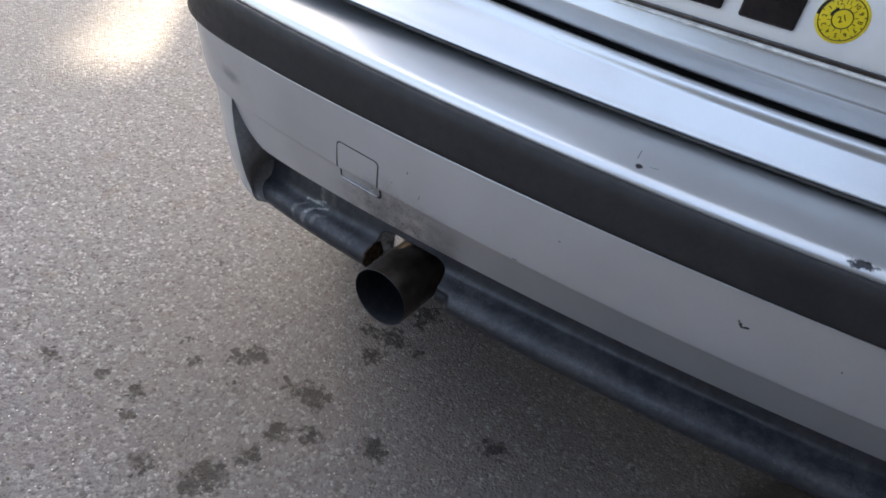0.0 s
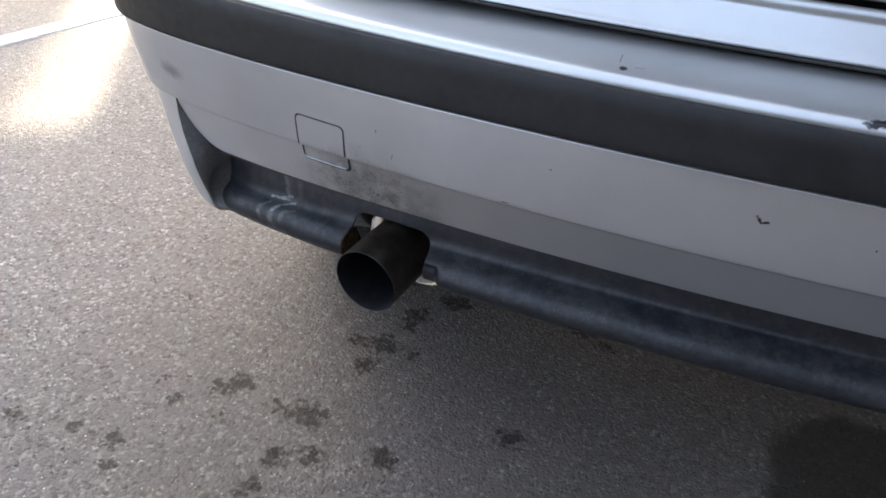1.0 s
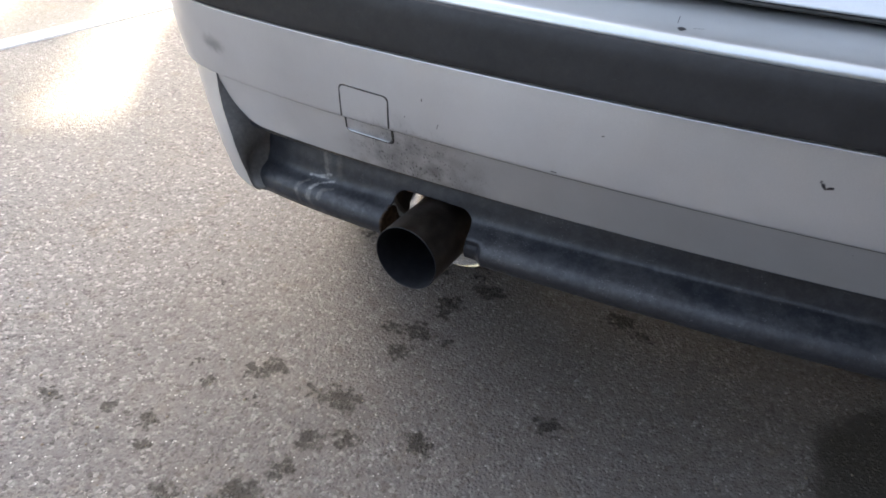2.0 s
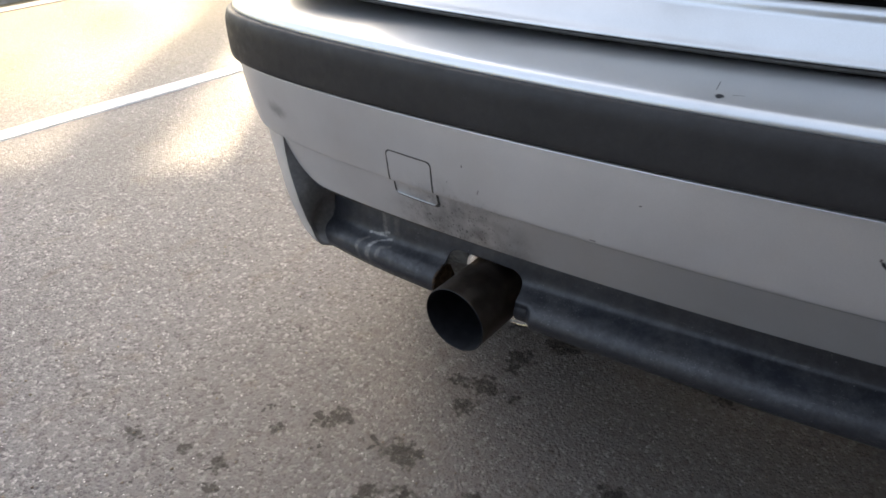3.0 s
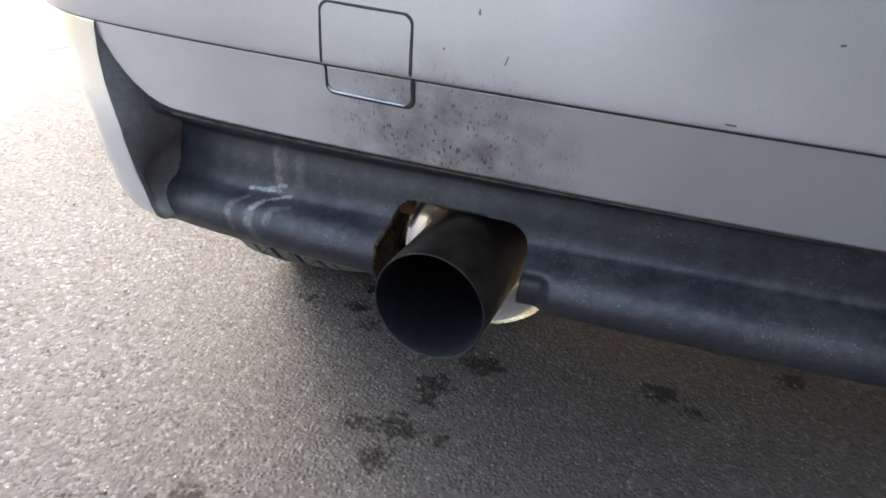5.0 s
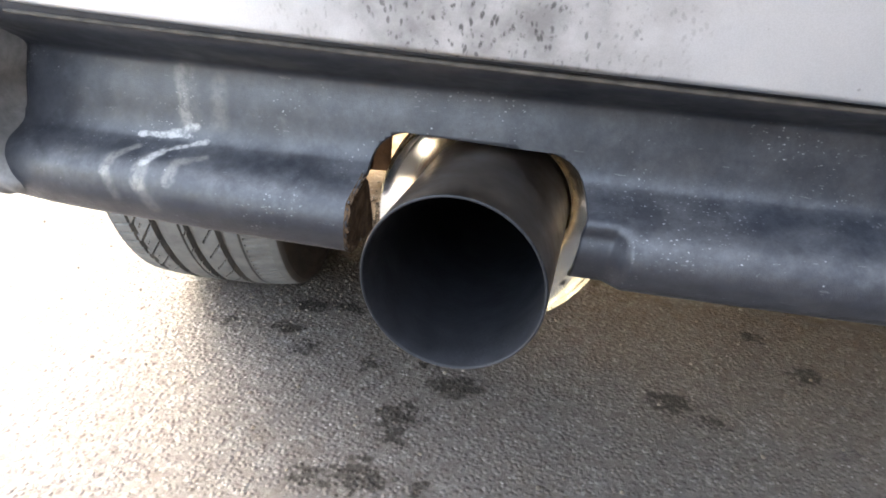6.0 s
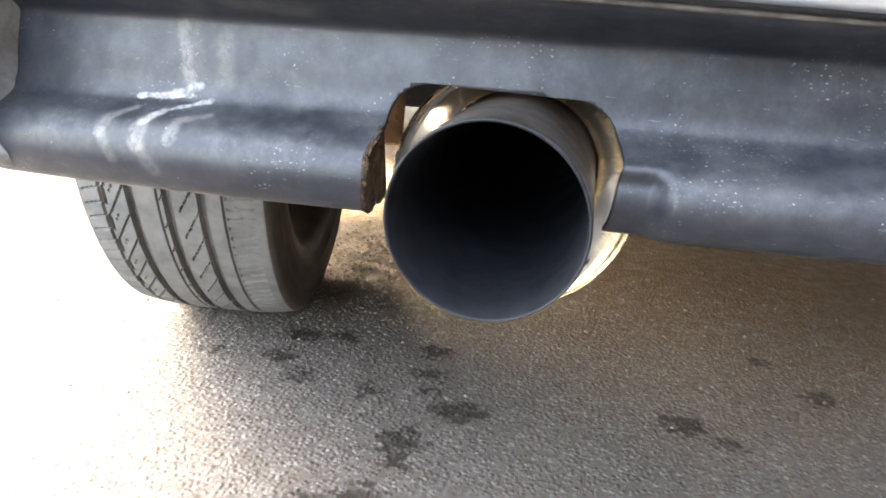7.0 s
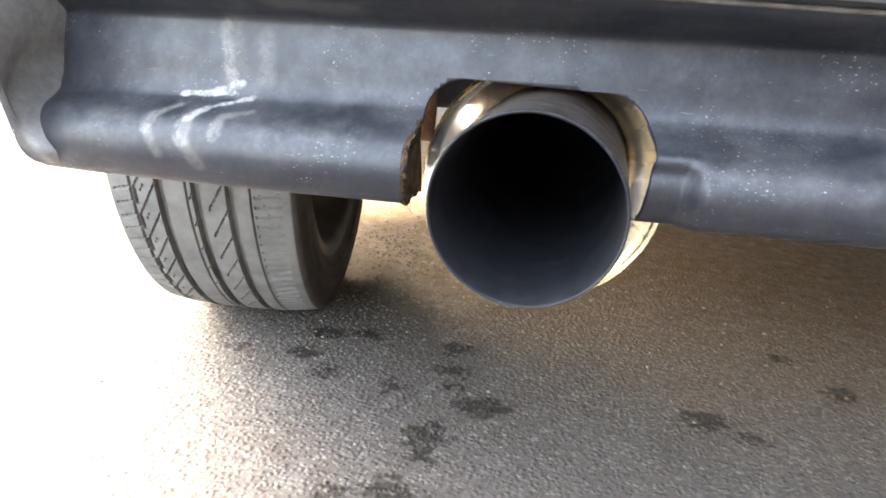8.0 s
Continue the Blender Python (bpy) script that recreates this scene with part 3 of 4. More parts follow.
        dense += [(p[0] + (q[0] - p[0]) * k / n, p[1] + (q[1] - p[1]) * k / n) for k in range(n)]
    bm = bmesh.new()
    rows = []
    for x, z in dense + dense[:1]:
        wide = 0.0010 + 0.0006 * smoothstep(-0.03, -0.0245, x) * smoothstep(0.455, 0.44, z) + 0.0002 * smoothstep(-0.04, -0.025, x)
        out = Vector((x - cx, 0, z - cz)).normalized()
        y = face_y(x, z)
        rows.append([Vector((x, y, z)) + out * (wide * math.cos(t)) + Vector((0, -0.35 * wide * math.sin(t) - 0.0001, 0)) for t in np.linspace(0, 2 * math.pi, 9)[:-1]])
    grid(bm, rows, closed=True)
    bmesh.ops.recalc_face_normals(bm, faces=bm.faces)
    part("cover_gap", bm, SEAL, bumper, "dark gap round the towing-eye cover")
    # the cover's lower edge stands a little open and catches the light
    low = sorted((x, z) for x, z in dense if z < TOW_Z0 + 0.003 and x < TOW_X1 - 0.004)
    bm = bmesh.new()
    grid(bm, [[Vector((x, face_y(x, z + 0.0014) - 0.0003, z + 0.0012)) + Vector((0, -0.0010 * math.sin(t), 0.0007 * math.cos(t))) for t in np.linspace(0, 2 * math.pi, 9)[:-1]] for x, z in low], closed=True)
    bmesh.ops.recalc_face_normals(bm, faces=bm.faces)
    part("cover_edge", bm, PAINT, bumper, "bright lower edge of the towing-eye cover")
    # a thin dark strip along the crease
    bm = bmesh.new()
    crease_rows = [(0.0040, 0.4546), (-0.0026, 0.4542), (-0.0032, 0.4534), (-0.0026, 0.4524), (0.0000, 0.4516), (0.0040, 0.4514)]
    grid(bm, [[tail_point(u, d, z, 0.045, -0.0147) for u in us[::2] + us[-1:]] for d, z in crease_rows])
    bmesh.ops.recalc_face_normals(bm, faces=bm.faces)
    part("crease_line", bm, SEAL, bumper, "thin dark line along the bumper crease")
    # rubbing strip, a little proud of the cover
    strip_keys = [(0.010, 0.5845, 0.0088, 0.0058), (0.003, 0.5850, 0.0088, 0.0058), (0.0000, 0.5825, 0.0090, 0.0055), (-0.0035, 0.574, 0.011, 0.004), (-0.0055, 0.560, 0.014, 0.002),
                  (-0.0075, 0.5465, 0.018, -0.0017), (-0.0080, 0.5395, 0.020, -0.0046), (-0.0065, 0.5365, 0.0211, -0.0050), (0.002, 0.5360, 0.0211, -0.0050)]
    bm = bmesh.new()
    coarse = corner_us(u_at(-0.27), 40) + [u_at(-0.25 + 0.02 * k) for k in range(66)] + [-u for u in corner_us(u_at(-0.27), 40)][::-1]
    grid(bm, [[tail_point(u, *r) for u in coarse] for r in spline(strip_keys, 3)], flip=False)
    bmesh.ops.recalc_face_normals(bm, faces=bm.faces)
    part("rubbing_strip", bm, RUBBER_STRIP, bumper, "dark grey plastic rubbing strip")
    return bumper


HOLE_L, HOLE_R, HOLE_TOP, HOLE_ROUND = -0.0455, 0.0600, 0.3430, 0.020


def hole_top(x):
    """Height below which the insert is cut away for the pipe."""
    if x <= HOLE_L or x >= HOLE_R:
        return None
    k = min((x - HOLE_L) / HOLE_ROUND, 1.0)
    q = min((HOLE_R - x) / HOLE_ROUND, 1.0)
    drop = HOLE_ROUND * (1 - math.sqrt(max(0.0, 1 - (1 - k) ** 2))) + HOLE_ROUND * (1 - math.sqrt(max(0.0, 1 - (1 - q) ** 2)))
    return HOLE_TOP - drop


def build_insert(parent):
    keys = [(0.036, 0.399, 0.0, -0.0085), (0.0375, 0.3900, 0.0, -0.0095), (0.0395, 0.3862, 0.0, -0.011), (0.0440, 0.3828, 0.0, -0.013), (0.0580, 0.3780, 0.0, -0.017),
            (0.0680, 0.3738, 0.0, -0.020), (0.0700, 0.3690, -0.002, -0.022), (0.0680, 0.3580, -0.003, -0.0245), (0.0662, 0.3460, -0.003, -0.025), (0.0632, 0.3390, -0.002, -0.0255),
            (0.0570, 0.3350, 0.002, -0.026), (0.0450, 0.3300, 0.009, -0.027), (0.0345, 0.3240, 0.019, -0.028), (0.0292, 0.3165, 0.025, -0.028), (0.0284, 0.3100, 0.027, -0.028),
            (0.0305, 0.3035, 0.028, -0.028), (0.0345, 0.2975, 0.028, -0.028), (0.041, 0.2950, 0.027, -0.028), (0.060, 0.2945, 0.020, -0.028), (0.085, 0.2960, 0.0, -0.028)]
    prof = spline(keys, 5)
    edge = 2 * MID + 0.237
    eps = 1e-5
    xs = [*np.linspace(-0.237, -0.205, 17), *np.linspace(-0.195, HOLE_L - 0.003, 16), *np.linspace(HOLE_L - 0.002, HOLE_L, 3)]
    xs += [*(HOLE_L + eps + HOLE_ROUND * (1 - np.cos(np.linspace(0, math.pi / 2, 26)))), *np.linspace(HOLE_L + HOLE_ROUND + 0.003, HOLE_R - HOLE_ROUND - 0.003, 20)]
    xs += [*(HOLE_R - eps - HOLE_ROUND * (1 - np.sin(np.linspace(0, math.pi / 2, 26)))), HOLE_R, *np.linspace(HOLE_R + 0.0015, HOLE_R + 0.03, 20)]
    xs += [*np.linspace(HOLE_R + 0.04, edge - 0.04, 90), *np.linspace(edge - 0.032, edge, 17)]

    def profile(x):
        line = []
        end = min(x + 0.237, 2 * MID + 0.237 - x)
        lift = 1 - math.sqrt(max(0.0, 1 - (1 - min(end / 0.006, 1.0)) ** 2))
        flat = smoothstep(0.0785, 0.0745, x) if x > 0.03 else 0.0
        for r in prof:
            d, z, b, s = r
            under = smoothstep(0.341, 0.322, z)
            d = d + flat * 0.0075 * smoothstep(0.329, 0.319, z)
            z = z - flat * 0.07 * max(0.0, r[0] - 0.041) * smoothstep(0.2975, 0.2965, z)
            d = d + lift * 0.012 * under
            z = z + lift * 0.012 * smoothstep(0.315, 0.296, z)
            slant = 0.006 * smoothstep(-0.085, HOLE_L, x) * smoothstep(0.078, 0.030, d) * under if x <= HOLE_L else 0.0
            slant += (0.0080 + 0.0170 * smoothstep(0.345, 0.325, r[1])) * smoothstep(-0.205, -0.237, x)
            slant += 0.0040 * flat * smoothstep(0.345, 0.308, r[1])
            line.append(tail_point(u_at(x - slant, d), d, z, b, s))
        return line

    cols = []
    for x in xs:
        line = profile(x)
        top = hole_top(x)
        if top is not None:
            stop = next((i for i, p in enumerate(line) if p.z < top), None)
            if stop is not None:
                p, q = line[stop - 1], line[stop]
                cut = p.lerp(q, (p.z - top) / max(p.z - q.z, 1e-6))
                line = line[:stop] + [cut] * (len(line) - stop)
        cols.append(line)
    bm = bmesh.new()
    grid(bm, cols, keep=lambda i, j: not (HOLE_R <= xs[i] < 0.0745 and j >= 84) and xs[i + 1] - xs[i] > 2 * eps or (cols[i][j + 1] - cols[i + 1][j + 1]).length < 0.0015)
    clean(bm, 2e-5)
    bmesh.ops.dissolve_degenerate(bm, dist=1e-6, edges=bm.edges)
    bmesh.ops.recalc_face_normals(bm, faces=bm.faces)
    if sum(f.normal.y for f in bm.faces) > 0:
        bmesh.ops.reverse_faces(bm, faces=bm.faces)
    insert = part("bumper_insert", bm, BLACK, parent, "black lower bumper insert with a sawn cut-out and pale splashes")
    solid(insert, 0.0028)
    # the dirty bead under the painted panel
    bm = bmesh.new()
    ring = []
    for k in range(150):
        u = u_at(-0.222 + 1.284 * k / 149, 0.037)
        c = tail_point(u, 0.0364, 0.3872, 0.004, -0.0098)
        ring.append([c + Vector((0, -0.0018 * math.cos(t), 0.0013 * math.sin(t))) for t in np.linspace(0, 2 * math.pi, 9)[:-1]])
    grid(bm, ring, closed=True)
    bmesh.ops.recalc_face_normals(bm, faces=bm.faces)
    part("edge_bead", bm, BEAD, insert, "brownish dirty bead along the panel's lower edge")
    # the sawn end of the hollow nose beside the pipe
    end = [p for p, r in zip(profile(HOLE_L), prof) if r[1] < 0.3345]
    bm = bmesh.new()
    rnd = random.Random(4)
    hub = Vector((HOLE_L - 0.001, 0.074, 0.312))
    ring = [bm.verts.new(p + Vector((rnd.uniform(-0.0004, 0.0016), rnd.uniform(-0.0008, 0.0008), rnd.uniform(-0.0012, 0.0006)))) for p in end]
    rim = [bm.verts.new(p + Vector((-0.0015, 0, 0))) for p in end]
    mid = [bm.verts.new(p.lerp(hub, 0.25) + Vector((rnd.uniform(-0.001, 0.001), 0, 0))) for p in end]
    core = bm.verts.new(hub)
    for i in range(len(end) - 1):
        bm.faces.new((rim[i], rim[i + 1], ring[i + 1], ring[i]))
        bm.faces.new((ring[i], ring[i + 1], mid[i + 1], mid[i]))
        bm.faces.new((mid[i], mid[i + 1], core))
    bmesh.ops.recalc_face_normals(bm, faces=bm.faces)
    part("sawn_edge", bm, SAWN, insert, "rough brownish sawn plastic edge", False)
    return insert


def tail_lid(parent):
    """The boot lid above the bumper: a rounded lower lip, a shadow gap and the number-plate panel."""
    def ring(keys, narrow):
        us = corner_us(0.80, 26) + [0.79 - 0.02 * k for k in range(80)] + [-u for u in corner_us(0.80, 26)][::-1]
        rows = []
        for d, z, b, s in keys:
            k = ((HALF - narrow - d) / (HALF - 0.10 - d)) ** 2
            rows.append([tail_point(u, d, z, (BOW + b) * k - BOW, s * k, narrow + d) for u in us])
        return rows

    lip = spline([(0.125, 0.613, -0.055, 0.012), (0.094, 0.6095, -0.06, 0.014), (0.0835, 0.6095, -0.060, 0.014), (0.0815, 0.6120, -0.058, 0.013), (0.0856, 0.6165, -0.05, 0.012),
                  (0.0915, 0.6255, -0.04, 0.010), (0.0978, 0.6350, -0.025, 0.008), (0.1000, 0.6390, -0.0185, 0.0074), (0.1008, 0.6440, -0.0155, 0.007), (0.1024, 0.6473, -0.0135, 0.0068),
                  (0.1055, 0.6487, -0.0125, 0.0067), (0.1085, 0.6488, -0.0125, 0.0067), (0.1102, 0.6475, -0.0125, 0.0067), (0.1106, 0.6390, -0.0125, 0.0067)], 4)
    bm = bmesh.new()
    grid(bm, ring(lip, -0.010))
    bmesh.ops.recalc_face_normals(bm, faces=bm.faces)
    part("lid_lip", bm, PAINT, parent, "bright silver rounded lip under the boot lid")
    bm = bmesh.new()
    seal = [(0.118, 0.6055, -0.058, 0.0135), (0.092, 0.6055, -0.060, 0.0140), (0.0812, 0.6062, -0.060, 0.0140), (0.0812, 0.6090, -0.060, 0.0140), (0.092, 0.6098, -0.06, 0.014)]
    grid(bm, ring(spline(seal, 2), -0.010))
    bmesh.ops.recalc_face_normals(bm, faces=bm.faces)
    part("lid_seal", bm, SEAL, parent, "dark brownish rubber seal line")
    bm = bmesh.new()
    groove = [(0.1104, 0.6385, -0.0125, 0.0067), (0.128, 0.6385, -0.0125, 0.0067), (0.130, 0.6520, -0.0125, 0.0067), (0.128, 0.6560, -0.0125, 0.0067)]
    grid(bm, ring(groove, -0.005))
    bmesh.ops.recalc_face_normals(bm, faces=bm.faces)
    part("shut_gap", bm, GAP, parent, "black shut gap")
    bm = bmesh.new()
    panel = spline([(0.130, 0.6537, -0.0125, 0.0067), (0.115, 0.6537, -0.0125, 0.0067), (0.1122, 0.6544, -0.0125, 0.0067), (0.1072, 0.6670, -0.015, 0.006), (0.1030, 0.6760, -0.02, 0.005),
                    (0.1022, 0.6783, -0.02, 0.0045), (0.1026, 0.6805, -0.02, 0.0043), (0.1045, 0.6870, -0.02, 0.004), (0.1150, 0.7250, -0.02, 0.002), (0.120, 0.76, -0.02, 0.0), (0.118, 0.84, -0.02, 0.0), (0.13, 0.91, -0.02, 0.0), (0.20, 0.945, -0.02, 0.0),
                    (0.45, 0.97, -0.05, 0.0)], 4)
    grid(bm, ring(panel, -0.005))
    bmesh.ops.recalc_face_normals(bm, faces=bm.faces)
    part("boot_lid", bm, PAINT, parent, "silver boot lid panel round the number plate")


def metal_material(name, color, rough, tint=None, soot=0.0):
    m = Mat(name, rough, 1.0, color)
    base = m.mix(m.ramp(m.noise(35, 4), (0.3, 0.0), (0.7, 1.0)), color, tint or tuple(c * 0.8 for c in color))
    if soot:
        base = m.mix(m.math("MULTIPLY", m.ramp(m.noise(60, 5, 0.7), (0.3, 0.4), (0.7, 1.0)), soot), base, (0.03, 0.027, 0.024))
    m.color(base)
    m.rough(m.ramp(m.noise(90, 4), (0.3, rough * 0.8), (0.75, rough * 1.35 + 0.02)))
    return m.m


def plain(name, color, rough=0.6, grain=60, vary=0.25, bump=0.15, distance=0.001, metal=0.0):
    m = Mat(name, rough, metal)
    base = m.mix(m.ramp(m.noise(grain, 4), (0.3, 0.0), (0.75, 1.0)), tuple(c * (1 - vary) for c in color), tuple(min(1.0, c * (1 + vary)) for c in color))
    m.color(base)
    m.rough(m.ramp(m.noise(grain * 0.4, 3), (0.3, max(0.05, rough - 0.08)), (0.75, min(1.0, rough + 0.1))))
    m.bump(m.noise(grain * 6, 3), bump, distance)
    return m.m


BEAD = plain("dirty_bead", (0.060, 0.051, 0.043), 0.8, 120, 0.6, 0.3)
SAWN = plain("sawn_plastic", (0.065, 0.042, 0.026), 0.95, 160, 0.6, 0.9, 0.003)
SAWN.node_tree.nodes["Principled BSDF"].inputs["Specular IOR Level"].default_value = 0.1
PIPE = metal_material("pipe_steel", (0.33, 0.275, 0.23), 0.36, (0.17, 0.125, 0.095), 0.35)
PIPE_INSIDE = plain("soot", (0.0125, 0.013, 0.0155), 0.55, 90, 0.4, 0.2)


def end_plate_material():
    """Polished steel, faintly gold from the heat, with the pipe's brown reflection painted in."""
    m = Mat("polished_steel", 0.2, 0.85)
    # the pipe mirrored in the plate, painted as a brown ring
    pipe_reflection = m.blob(0.020, 0.125, 0.300, 0.047, 0.16, m.warped(30, 0.008), (1.0, 0.1, 1.0))
    base = m.mix(m.ramp(m.noise(30, 3), (0.35, 0.0), (0.7, 1.0)), (0.95, 0.945, 0.93), (0.93, 0.89, 0.78))
    base = m.mix(pipe_reflection, base, (0.50, 0.33, 0.15))
    m.color(m.mix(m.blob(0.069, 0.108, 0.247, 0.0032, 0.3, m.warped(200, 0.004)), base, (0.03, 0.025, 0.02)))
    m.rough(m.ramp(m.noise(90, 4), (0.3, 0.16), (0.75, 0.26)))
    return m.m


STEEL = end_plate_material()
GOLD = metal_material("heat_tinted_steel", (0.76, 0.66, 0.46), 0.25, (0.62, 0.48, 0.27))


def tyre_material():
    """Worn tread, grey with road dust; brownish side walls, darkened in colour for the wheel well's shade."""
    m = Mat("tyre_rubber", 0.85)
    across = m.math("ABSOLUTE", m.add("ShaderNodeSeparateXYZ", Vector=m.coord).outputs["X"])
    tread = m.ramp(across, (0.0785, 1.0), (0.0835, 0.0))
    dust = m.ramp(m.noise(40, 5, 0.65), (0.3, (0.11, 0.106, 0.098)), (0.75, (0.20, 0.19, 0.172)))
    # wheel-well shade is put into this side-wall colour
    wall = m.ramp(m.noise(30, 4), (0.3, (0.022, 0.015, 0.010)), (0.75, (0.060, 0.041, 0.026)))
    m.color(m.mix(tread, wall, dust))
    m.bump(m.noise(240, 3), 0.3, 0.001)
    return m.m


def grit_material():
    """Stones of many greys and browns, one shade each."""
    m = Mat("loose_grit", 0.75)
    pick = m.add("ShaderNodeNewGeometry").outputs["Random Per Island"]
    tone = m.ramp(pick, (0.0, (0.05, 0.042, 0.034)), (0.4, (0.13, 0.105, 0.075)), (0.9, (0.17, 0.145, 0.11)), (1.0, (0.26, 0.24, 0.21)))
    m.color(m.mix(0.6, tone, m.ramp(m.noise(900, 2), (0.3, 0.6), (0.7, 1.3)), "MULTIPLY"))
    return m.m


TYRE = tyre_material()
RIM = plain("wheel_steel", (0.06, 0.043, 0.028), 0.6, 30, 0.4, 0.2, 0.001, 0.3)
GLASS_DARK = plain("tinted_glass", (0.01, 0.012, 0.013), 0.05, 20, 0.2, 0.0)
ROADPAINT = plain("road_paint", (0.66, 0.65, 0.62), 0.75, 60, 0.2, 0.3, 0.001)
PLATE_WHITE = plain("plate_white", (0.78, 0.78, 0.77), 0.35, 30, 0.05, 0.05)
PLATE_BLACK = plain("plate_black", (0.035, 0.028, 0.025), 0.25, 60, 0.4, 0.1)
PLATE_GLOSS = plain("plate_gloss", (0.022, 0.018, 0.018), 0.12, 60, 0.4, 0.1, 0.001, 0.35)
PLATE_RIM = plain("plate_worn_rim", (0.62, 0.61, 0.58), 0.5, 120, 0.35, 0.3)
YELLOW = plain("sticker_yellow", (0.80, 0.62, 0.015), 0.4, 60, 0.1, 0.05)
INK = plain("sticker_ink", (0.02, 0.018, 0.01), 0.5, 60, 0.2, 0.0)
CONCRETE = plain("kerb_concrete", (0.36, 0.34, 0.31), 0.85, 25, 0.2, 0.4, 0.003)
PLASTER = plain("plaster", (0.48, 0.43, 0.36), 0.9, 3, 0.12, 0.3, 0.004)
TIMBER = plain("dark_timber", (0.045, 0.040, 0.034), 0.9, 6, 0.3, 0.4, 0.004)
PIPE_INSIDE.node_tree.nodes["Principled BSDF"].inputs["Specular IOR Level"].default_value = 0.25
GREY_WALL = plain("dark_render", (0.030, 0.033, 0.038), 0.9, 6, 0.3, 0.4, 0.004)
LEAF = plain("leaf", (0.06, 0.09, 0.03), 0.6, 9, 0.4, 0.1)
GRIT = grit_material()
RUST = plain("rust", (0.22, 0.12, 0.06), 0.85, 70, 0.5, 0.6, 0.002)
VERGE = plain("dry_grass", (0.33, 0.31, 0.09), 0.95, 18, 0.5, 0.9, 0.02)


# ---- ground ----
def build_ground():
    bm = bmesh.new()
    vs = [bm.verts.new((x, y, 0)) for x, y in ((-400, -400), (400, -400), (400, 400), (-400, 400))]
    bm.faces.new(vs)
    tagged(link("ground", bm, ASPHALT, None, "", False), "worn grey asphalt with oil drips and damp spots", "ground", kind="structure")


LINE_A, LINE_B = Vector((-1.755, 0.555, 0)), Vector((-1.545, 1.205, 0))


def along_road(p, side, up=0.0):
    """p metres ahead along the painted line, side metres to its left."""
    way = (LINE_B - LINE_A).normalized()
    return LINE_A + way * p + Vector((-way.y, way.x, 0)) * side + Vector((0, 0, up))


def build_line():
    bm = bmesh.new()
    rnd = random.Random(3)
    n = 400
    rows = []
    for i in range(n + 1):
        p = -12 + 36 * i / n
        l, r = 0.036 + rnd.uniform(-0.003, 0.003), -0.036 + rnd.uniform(-0.003, 0.003)
        rows.append([along_road(p, l + 0.006, -0.001), along_road(p, l, 0.004), along_road(p, r, 0.004), along_road(p, r - 0.006, -0.001)])
    grid(bm, rows)
    bmesh.ops.recalc_face_normals(bm, faces=bm.faces)
    tagged(link("road_line", bm, ROADPAINT, None, "", False), "worn white painted line on the asphalt", "road marking", kind="structure")


def build_far_side():
    bm = bmesh.new()
    rows = []
    prof = [(1.82, -0.02), (1.825, 0.058), (1.84, 0.070), (1.95, 0.070), (1.96, 0.06), (1.96, -0.02)]
    for i in range(41):
        rows.append([along_road(-12 + i, s, z) for s, z in prof])
    grid(bm, rows)
    bmesh.ops.recalc_face_normals(bm, faces=bm.faces)
    tagged(link("kerb", bm, CONCRETE, None, "", False), "pale concrete kerb along the far side of the road", "kerb", kind="structure")
    bm = bmesh.new()
    grid(bm, [[along_road(-12 + 0.5 * i, s, z) for s, z in ((1.64, -0.001), (1.642, 0.004), (1.738, 0.004), (1.74, -0.001))] for i in range(81)])
    bmesh.ops.recalc_face_normals(bm, faces=bm.faces)
    tagged(link("gutter", bm, CONCRETE, None, "", False), "pale concrete gutter strip before the kerb", "gutter", kind="structure")
    bm = bmesh.new()
    rnd = random.Random(8)
    rows = [[along_road(-12 + i, 1.96 + 0.9 * k, 0.06 + 0.03 * k + (rnd.uniform(-0.02, 0.02) if k else 0.0)) for k in range(12)] for i in range(41)]
    grid(bm, rows)
    bmesh.ops.recalc_face_normals(bm, faces=bm.faces)
    tagged(link("verge", bm, VERGE, None, "", False), "dry yellowish grass verge behind the kerb", "verge", kind="structure")


def build_grit():
    """Loose grit swept together behind the wheel and strewn thinly round the tail."""
    rnd = random.Random(21)
    verts, faces = [], []
    spots = [(rnd.gauss(-0.10, 0.045), rnd.gauss(0.72, 0.13), rnd.uniform(0.0008, 0.0024)) for _ in range(900)]
    spots += [(rnd.gauss(-0.20, 0.05), rnd.gauss(0.50, 0.05), rnd.uniform(0.0008, 0.0018)) for _ in range(160)]
    spots += [(rnd.uniform(-0.9, 0.7), rnd.uniform(-0.35, 0.8), rnd.uniform(0.0010, 0.0026)) for _ in range(420)]
    for x, y, r in spots:
        k = len(verts)
        squash = rnd.uniform(0.5, 0.9)
        turn = rnd.uniform(0, 6.28)
        for ring, z, w in ((6, 0.0, 1.0), (6, 0.6, 0.85)):
            for q in range(ring):
                a = turn + 2 * math.pi * q / ring
                e = r * w * rnd.uniform(0.7, 1.25)
                verts.append((x + e * math.cos(a), y + e * math.sin(a), z * r * 1.5 * squash))
        verts.append((x, y, r * 1.5 * squash * rnd.uniform(0.85, 1.1)))
        for q in range(6):
            n = (q + 1) % 6
            faces += [(k + q, k + n, k + 6 + n, k + 6 + q), (k + 6 + q, k + 6 + n, k + 12)]
    me = bpy.data.meshes.new("grit")
    me.from_pydata(verts, [], faces)
    me.materials.append(GRIT)
    tagged(new("grit", me), "loose brownish grit strewn on the asphalt by the wheel", "grit", kind="stuff")


